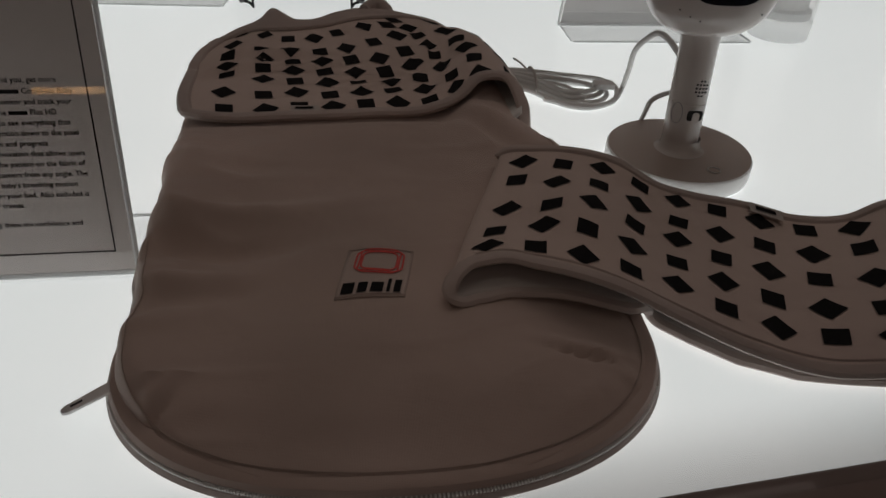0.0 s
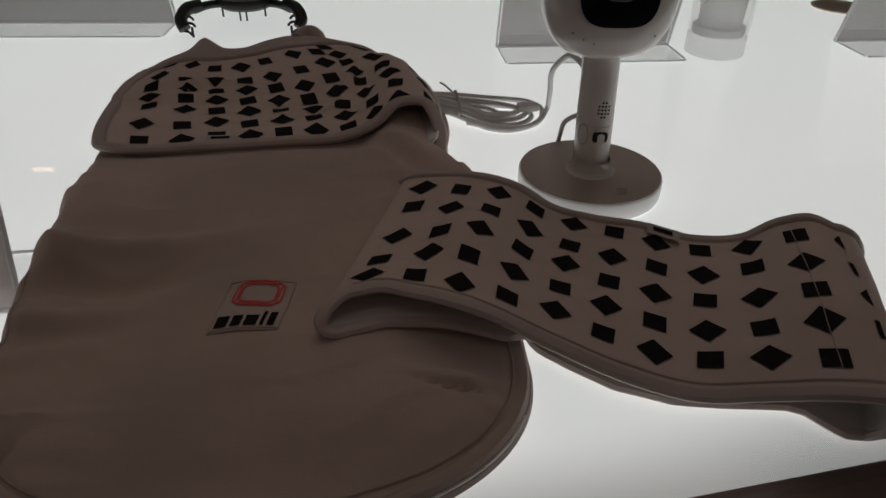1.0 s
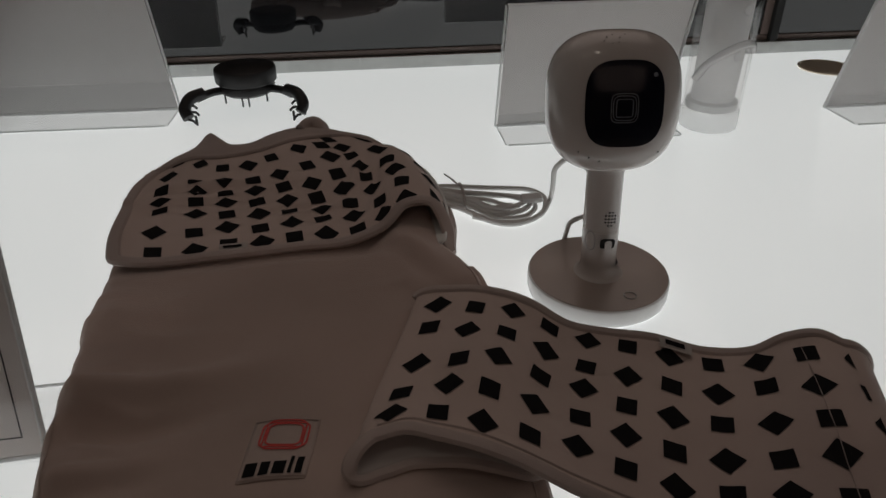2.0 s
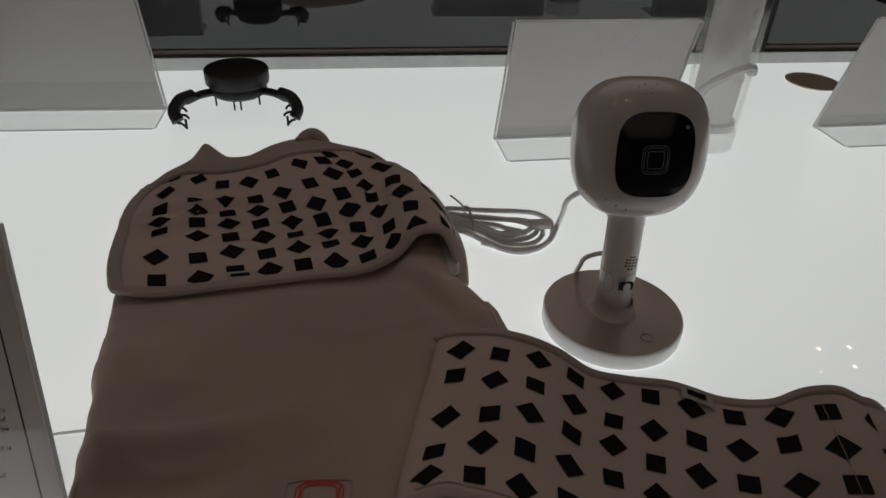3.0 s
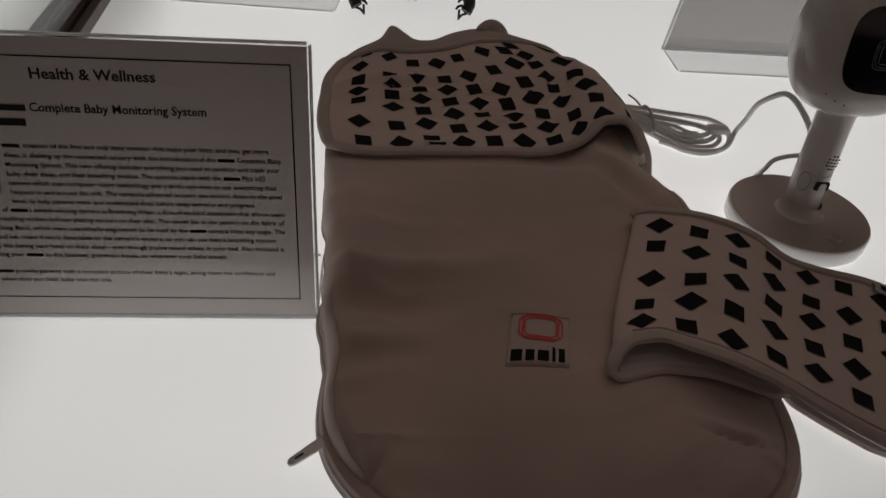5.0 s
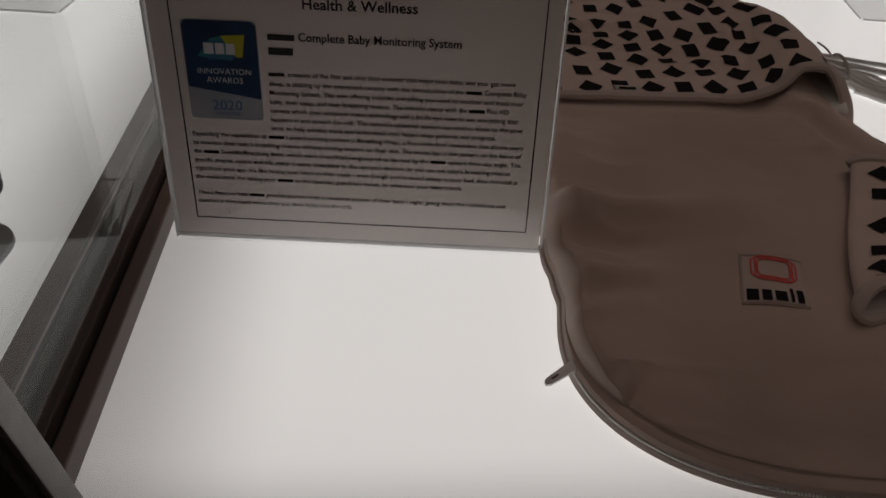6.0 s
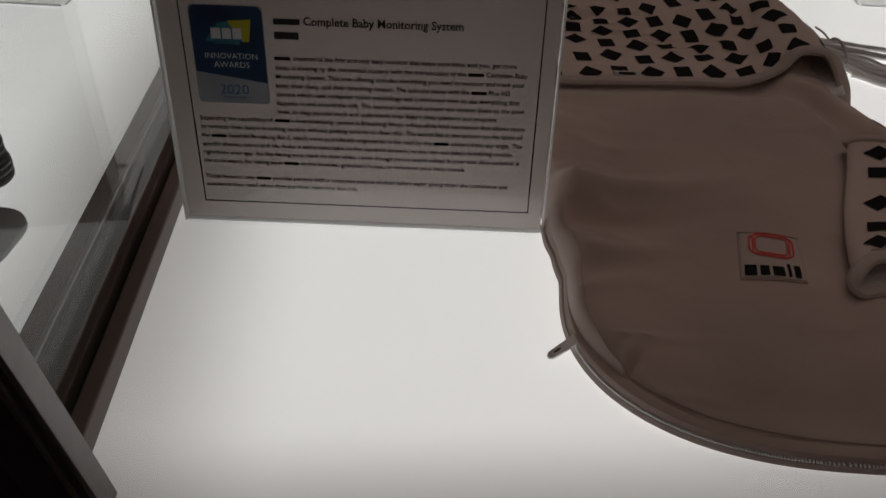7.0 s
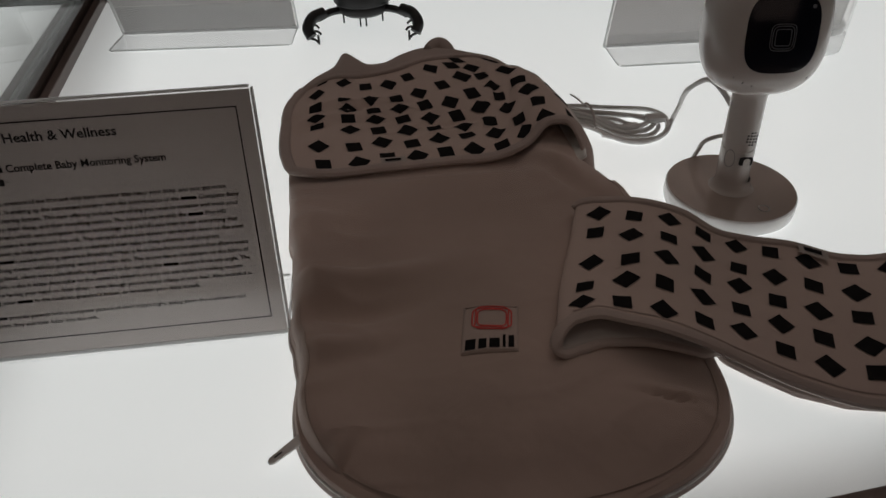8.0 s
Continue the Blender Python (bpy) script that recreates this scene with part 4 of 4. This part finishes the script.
BR = thing("mount_bracket", (BX, BY, 0.0), "matt black plastic mounting bracket standing on lit floor", "bracket")
ATB = Matrix.Translation((BX, BY, 0)) @ Matrix.Diagonal((BK, BK, 1, 1))


def bracket_part(name, bm, parent, label=""):
    """A part given about the disc's axis."""
    bmesh.ops.transform(bm, matrix=ATB, verts=bm.verts)
    return part(name, bm, M_BLACK, parent, label)


bracket_part("disc", lathe([(0, 0.0365), (0.0425, 0.0365), (0.0445, 0.038), (0.0450, 0.041), (0.0450, 0.0525), (0.0440, 0.0542), (0.0425, 0.0548), (0, 0.0552)], 56), BR)
bracket_part("lower_plate", lathe([(0, 0.022), (0.034, 0.0225), (0.0395, 0.026), (0.041, 0.031), (0.038, 0.0368), (0, 0.0368)], 48), BR)
for s in (-1, 1):
    arm = bracket_part("arm", tube(spline([(s * 0.030, -0.010, 0.0285), (s * 0.050, -0.022, 0.0290), (s * 0.068, -0.036, 0.0260)]), 0.0062, 20, 10, flat=0.75), BR)
    bracket_part("arm_pad", tube(spline([(s * 0.060, -0.027, 0.0300), (s * 0.078, -0.044, 0.0270), (s * 0.0835, -0.055, 0.0180), (s * 0.079, -0.060, 0.0095)]), 0.0088, 26, 12, flat=0.85), BR, "thick rounded rubber pad")
    for px, py, pz, l in ((0.066, -0.056, 0.016, 0.007), (0.072, -0.060, 0.0075, 0.006), (0.069, -0.048, 0.022, 0.007)):
        a = Vector((s * (px + 0.008), py, pz))
        bracket_part("prong", tube(spline([a, a + Vector((-s * 0.006, -0.001, -0.001)), a + Vector((-s * 0.010, -0.003, -0.004))]), 0.0016, 10, 6), arm)
    bracket_part("prong", tube(lambda t, s=s: (s * 0.069, -0.060, 0.012 - 0.012 * t), 0.0018, 4, 6), arm)
    bracket_part("pin", tube(lambda t, s=s: (s * 0.030, -0.026, 0.030 - 0.014 * t), 0.0014, 4, 6), BR)
    bracket_part("pin", tube(lambda t, s=s: (s * 0.0045, -0.036, 0.031 - 0.018 * t), 0.0013, 4, 6), BR)


# ---- acrylic sign holders ----
PW, PH, LEAN_BACK = 0.230, 0.165, radians(-15)


def holder(label, back=True, gap=0.018, PW=0.230, PH=0.165):
    """A slanted clear holder: two leaning sheets with paper between them, and a foot behind. Its front lower edge lies on x."""
    ob = new("sign_holder")
    ob.empty_display_size = 0.02
    tagged(ob, label, "sign holder", "sign holders")
    lean = Matrix.Rotation(LEAN_BACK, 4, "X") @ Matrix.Rotation(math.pi / 2, 4, "X")
    out = [(x + PW / 2, y + PH / 2) for x, y in rounded(PW, PH, 0.002, 3)]
    part("front_sheet", prism(out, 0.0003, 0.0020, lean), M_ACRYL, ob, "clear acrylic sheet", False)
    part("rear_sheet", prism(out, -0.0030, -0.0012, lean), M_ACRYL, ob, "clear acrylic sheet", False)
    part("top_edge", box(0.001, PW - 0.001, PH + 0.0002, PH + 0.0014, -0.0030, 0.0022, 0.0003, lean), M_EDGE, ob, "bright polished edge")
    for x in (-0.0013, PW + 0.0001):
        part("side_edge", box(x, x + 0.0012, 0.001, PH, -0.0030, 0.0022, 0.0003, lean), M_EDGE, ob, "bright polished edge")
    part("bend", tube(lambda t: (PW * t, 0.0020, 0.0022), 0.0020, 6, 8), M_EDGE, ob)
    foot = [(x + PW / 2, y + 0.031) for x, y in rounded(PW, 0.062, 0.006, 4)]
    part("foot", prism(foot, 0.0003, 0.0026), M_ACRYL, ob, "clear acrylic foot", False)
    part("foot_edge", tube(lambda t: (0.003 + (PW - 0.006) * t, 0.0615, 0.0016), 0.0010, 8, 6), M_EDGE, ob, "bright polished edge")
    for x in (0.0006, PW - 0.0006):
        part("foot_side", tube(lambda t, x=x: (x, 0.004 + 0.055 * t, 0.0016), 0.0009, 6, 6), M_EDGE, ob)
    if back:
        part("paper", box(0.002, PW - 0.002, gap, PH - 0.001, -0.0009, -0.0001, 0.0, lean), M_PAPERBACK, ob, "blank white back of a paper sign", False)
        part("paper_strip", box(0.002, PW - 0.002, 0.004, gap - 0.0006, -0.0009, -0.0001, 0.0, lean), M_STRIPPAPER, ob, "grey folded lower strip", False)
    return ob, lean


blank, _ = holder("clear acrylic sign holder with white paper, seen from behind", True, 0.018, 0.203, 0.150)
blank.matrix_basis = pose(0.325 + 0.203, 0.876, 0, 0, 0, 180)
copy_thing(blank, pose(0.739 + 0.203, 0.877, 0, 0, 0, 180))
blank_low, _ = holder("clear acrylic sign holder with short white paper, seen from behind", True, 0.042)
blank_low.matrix_basis = pose(-0.058, 0.995, 0, 0, 0, 177.5)
bare, _ = holder("empty clear acrylic holder in the adjoining case", False)
bare.matrix_basis = pose(-0.484, 0.776, 0, 0, 0, 180)

SIGN, lean_m = holder("printed award sign in a clear acrylic holder", False)
SIGN_AT = pose(-0.2460, 0.4075, 0, 0, 0, 2.2)
paper = part("paper", box(0.001, PW - 0.001, 0.003, PH - 0.001, -0.0009, -0.0001, 0.0, lean_m), M_PAPER, SIGN, "white printed page with black border", False)


def flat(u0, u1, v0, v1, lift=0.0):
    return box(u0, u1, v0, v1, 0.0 + lift, 0.00008 + lift, 0.0, lean_m)


for b in ((0.0130, 0.2205, 0.1540, 0.1548), (0.0130, 0.2205, 0.0148, 0.0156), (0.0130, 0.0138, 0.0156, 0.1540), (0.2197, 0.2205, 0.0156, 0.1540)):
    part("border_line", flat(*b), M_PRINT, paper, "", False)


def text_mesh(words, size, bold=0.0):
    cu = bpy.data.curves.new("text", "FONT")
    cu.body, cu.size, cu.resolution_u, cu.offset = words, size, 2, bold
    ob = bpy.data.objects.new("text", cu)
    scene.collection.objects.link(ob)
    bpy.context.view_layer.update()
    me = bpy.data.meshes.new_from_object(ob.evaluated_get(bpy.context.evaluated_depsgraph_get()))
    bpy.data.objects.remove(ob)
    return me


def line(name, pieces, u, v, width, size, mat=M_PRINT, bold=0.0, lift=0.00010, parent=None):
    """A line of print from u to u + width at the base line v; a piece that is None is a plain bar for a maker's name."""
    bm, x = bmesh.new(), 0.0
    for words in pieces:
        if words is None:
            n = len(bm.verts)
            bmesh.ops.create_grid(bm, x_segments=1, y_segments=1, size=0.5)
            bm.verts.ensure_lookup_table()
            w = 2.35 * size
            for p in bm.verts[n:]:
                p.co = Vector((x + (p.co.x + 0.5) * w, (p.co.y + 0.5) * 0.50 * size, 0))
            x += w
            continue
        n = len(bm.verts)
        me = text_mesh(words, size, bold)
        bm.from_mesh(me)
        bpy.data.meshes.remove(me)
        bm.verts.ensure_lookup_table()
        far = max((p.co.x for p in bm.verts[n:]), default=0.0)
        for p in bm.verts[n:]:
            p.co.x += x
        x += far + (0.28 * size if words.endswith(" ") else 0.05 * size)
    k = width / max(p.co.x for p in bm.verts)
    for p in bm.verts:
        p.co = lean_m @ Vector((u + p.co.x * k, v + p.co.y, lift))
    return part(name, bm, mat, parent or paper, "", False)


line("heading", ["Health & Wellness"], 0.0868, 0.1430, 0.0635, 0.0080, bold=0.00018)
line("title", [None, " Complete Baby Monitoring System"], 0.0668, 0.1258, 0.1080, 0.0066, bold=0.00014)
part("name_bar", flat(0.0668, 0.0808, 0.1178, 0.1218, 0.0001), M_PRINT, paper, "", False)
TEXT = [
    (0.0658, 0.1058, 0.1405, [None, ", creators of the first and only baby monitor that helps your baby, and you, get more"]),
    (0.0656, 0.1003, 0.1475, ["sleep, is shaking up the connected nursery with the introduction of the ", None, " Complete Baby"]),
    (0.0654, 0.0950, 0.1465, ["Monitoring System. This new offering includes everything you need to monitor and track your"]),
    (0.0652, 0.0897, 0.1385, ["baby, their sleep, and their breathing motion. The solution starts with the ", None, " Plus HD"]),
    (0.0650, 0.0845, 0.1445, ["camera which uses computer vision technology and a bird's-eye view to see everything that"]),
    (0.0649, 0.0792, 0.1475, ["happens in and around the crib. The camera's advanced sensors see motion down to the pixel"]),
    (0.0648, 0.0739, 0.1325, ["level, to help parents track and understand their baby's sleep patterns and progress."]),
    (0.0172, 0.0686, 0.1965, ["Expanding the capabilities of ", None, "'s award-winning camera is Breathing Wear, a first-of-its-kind innovation that allows users"]),
    (0.0170, 0.0632, 0.1960, ["to monitor their baby's breathing motion without putting sensors on their skin. The secret lies in the pattern on the fabric of"]),
    (0.0167, 0.0577, 0.1965, ["the ", None, " Swaddle/Breathing Band, which were scientifically-engineered to be read by the ", None, " camera from any angle. The"]),
    (0.0164, 0.0522, 0.1910, ["specific shapes, colors and ink, make it extra detectable to the camera's sensors, so you can see baby's breathing motion"]),
    (0.0161, 0.0467, 0.1960, ["right from your app. It's like having your hand on their chest - even though you're sound asleep in your bed. Also included is"]),
    (0.0158, 0.0413, 0.1635, ["the multi-stand, for taking your ", None, " to the bassinet, grandma's house, or wherever your baby travels."]),
    (0.0156, 0.0308, 0.1905, ["These features help ", None, " provide parents with a complete picture of their baby's night, giving them the confidence and"]),
    (0.0154, 0.0255, 0.0965, ["assurance they need when they put their baby into the crib."]),
]
for u, v, w, pieces in TEXT:
    line("text_line", pieces, u, v, w, 0.0040, bold=0.00006)

# the award badge printed on the page
BU, BV, BW, BH = 0.0185, 0.0795, 0.0425, 0.0560
badge = part("badge", prism([(x + BU + BW / 2, y + BV + BH / 2) for x, y in rounded(BW, BH, 0.0025, 3)], 0.0, 0.00008, lean_m), M_SILVER, paper, "blue and grey award badge", False)
part("badge_field", prism([(BU + 0.0006, BV + 0.0185), (BU + BW - 0.0004, BV + 0.0125), (BU + BW - 0.0004, BV + BH - 0.003), (BU + BW - 0.003, BV + BH - 0.0004), (BU + 0.003, BV + BH - 0.0004), (BU + 0.0006, BV + BH - 0.003)], 0.0001, 0.00016, lean_m), M_NAVY, badge, "navy upper field", False)
for mat, pts in ((M_TEAL, [(0.008, 0.036), (0.028, 0.034), (0.026, 0.048), (0.016, 0.046)]), (M_YELLOW, [(0.022, 0.0475), (0.0355, 0.0485), (0.0335, 0.036), (0.030, 0.036)]),
                 (M_BLUE, [(0.014, 0.034), (0.030, 0.036), (0.027, 0.045), (0.012, 0.044)])):
    part("badge_shape", prism([(BU + x, BV + y) for x, y in pts], 0.00017, 0.00022 + 0.00002 * len(mat.name), lean_m), mat, badge, "", False)
for x0, x1 in ((0.0120, 0.0175), (0.0185, 0.0235), (0.0245, 0.0295)):
    part("badge_mark", flat(BU + x0, BU + x1, BV + 0.0375, BV + 0.0435, 0.00058), M_BADGEWHITE, badge, "", False)
line("badge_text", ["INNOVATION"], BU + 0.0065, BV + 0.0262, 0.0310, 0.0048, M_BADGEWHITE, lift=0.0003, parent=badge)
line("badge_text", ["AWARDS"], BU + 0.0115, BV + 0.0212, 0.0210, 0.0048, M_BADGEWHITE, lift=0.0003, parent=badge)
line("badge_text", ["2020"], BU + 0.0130, BV + 0.0055, 0.0175, 0.0085, M_BLUE, lift=0.0003, parent=badge)
line("badge_text", ["HONOREE"], BU + 0.0145, BV + 0.0024, 0.0145, 0.0028, M_BLUE, lift=0.0003, parent=badge)
SIGN.matrix_basis = SIGN_AT

# ---- clear tube with a white device inside ----
TX, TY = 0.572, 0.846
TUBE = thing("display_tube", (TX, TY, 0.0), "clear acrylic tube holding a white strap-like device", "display tube")
ATT = Matrix.Translation((TX, TY, 0))
part("tube_base", lathe([(0, 0.0004), (0.0315, 0.0004), (0.0325, 0.0015), (0.0325, 0.021), (0.031, 0.0225), (0, 0.0228)], 40, ATT), M_HAZE, TUBE, "thick clear base")
part("tube_wall", lathe([(0.0325, 0.0228), (0.0325, 0.235), (0.0300, 0.235), (0.0300, 0.0230)], 40, ATT), M_ACRYL, TUBE, "clear tube wall")
part("base_ring", lathe([(0.0290, 0.0232), (0.0290, 0.031), (0.0225, 0.033), (0.0225, 0.0232)], 40, ATT), M_EDGE, TUBE)
dev = part("white_column", lathe([(0.0235, 0.0332), (0.0245, 0.06), (0.0250, 0.20), (0.0235, 0.25), (0.018, 0.262), (0, 0.265)], 40, ATT), M_SLEEVE, TUBE, "soft white translucent sleeve")
part("strap", tube(spline([(TX - 0.030, TY - 0.010, 0.060), (TX - 0.025, TY - 0.021, 0.078), (TX - 0.010, TY - 0.030, 0.093), (TX + 0.006, TY - 0.031, 0.100), (TX + 0.018, TY - 0.026, 0.099), (TX + 0.025, TY - 0.018, 0.090)]), 0.0055, 40, 10, flat=0.8), M_SLEEVE, TUBE, "soft white strap")
for z in (0.086, 0.135, 0.155):
    part("button", lathe([(0, 0.003), (0.005, 0.0024), (0.0065, 0.0)], 20, Matrix.Translation((TX + 0.008, TY - 0.0240, z)) @ Matrix.Rotation(math.pi / 2, 4, "X")), M_SLEEVE, dev)

# ---- brass grommet set in the floor ----
GR = thing("floor_grommet", (0.843, 1.034, 0.0), "round brass cable grommet set in the floor", "grommet")
ATG = Matrix.Translation((0.843, 1.034, 0))
part("ring", lathe([(0.0375, 0.0), (0.0385, 0.0018), (0.0345, 0.0030), (0.0335, 0.0022), (0.0335, 0.0006)], 48, ATG), M_BRASS, GR)
part("plate", lathe([(0, 0.0016), (0.0330, 0.0016), (0.0333, 0.0004)], 48, ATG), M_BRASS, GR)

# ---- things in the adjoining case ----
DEV = thing("grey_device", (-0.372, 0.375, 0.0), "flat grey plastic plate in the adjoining case", "device")
DX = -0.398
part("plate", prism([(x + DX, y + 0.372) for x, y in rounded(0.110, 0.062, 0.022)], 0.0005, 0.005, None, 0.001), M_GREY, DEV)
part("post", lathe([(0.010, 0.005), (0.009, 0.012), (0.009, 0.022)], 24, Matrix.Translation((DX, 0.400, 0))), M_GREY, DEV)
COIL = thing("coiled_cord", (-0.388, 0.418, 0.018), "black cord coiled round a grey stand", "cord")
for k in range(7):
    part("turn", tube(lambda t, k=k: (DX + 0.003 + (0.028 + 0.001 * (k % 3)) * math.cos(2 * math.pi * t), 0.418 + (0.018 + 0.001 * (k % 2)) * math.sin(2 * math.pi * t), 0.0180 + 0.0050 * k + 0.001 * math.sin(2 * math.pi * t + k)), 0.0028, 40, 8, True), M_BLACK, COIL)
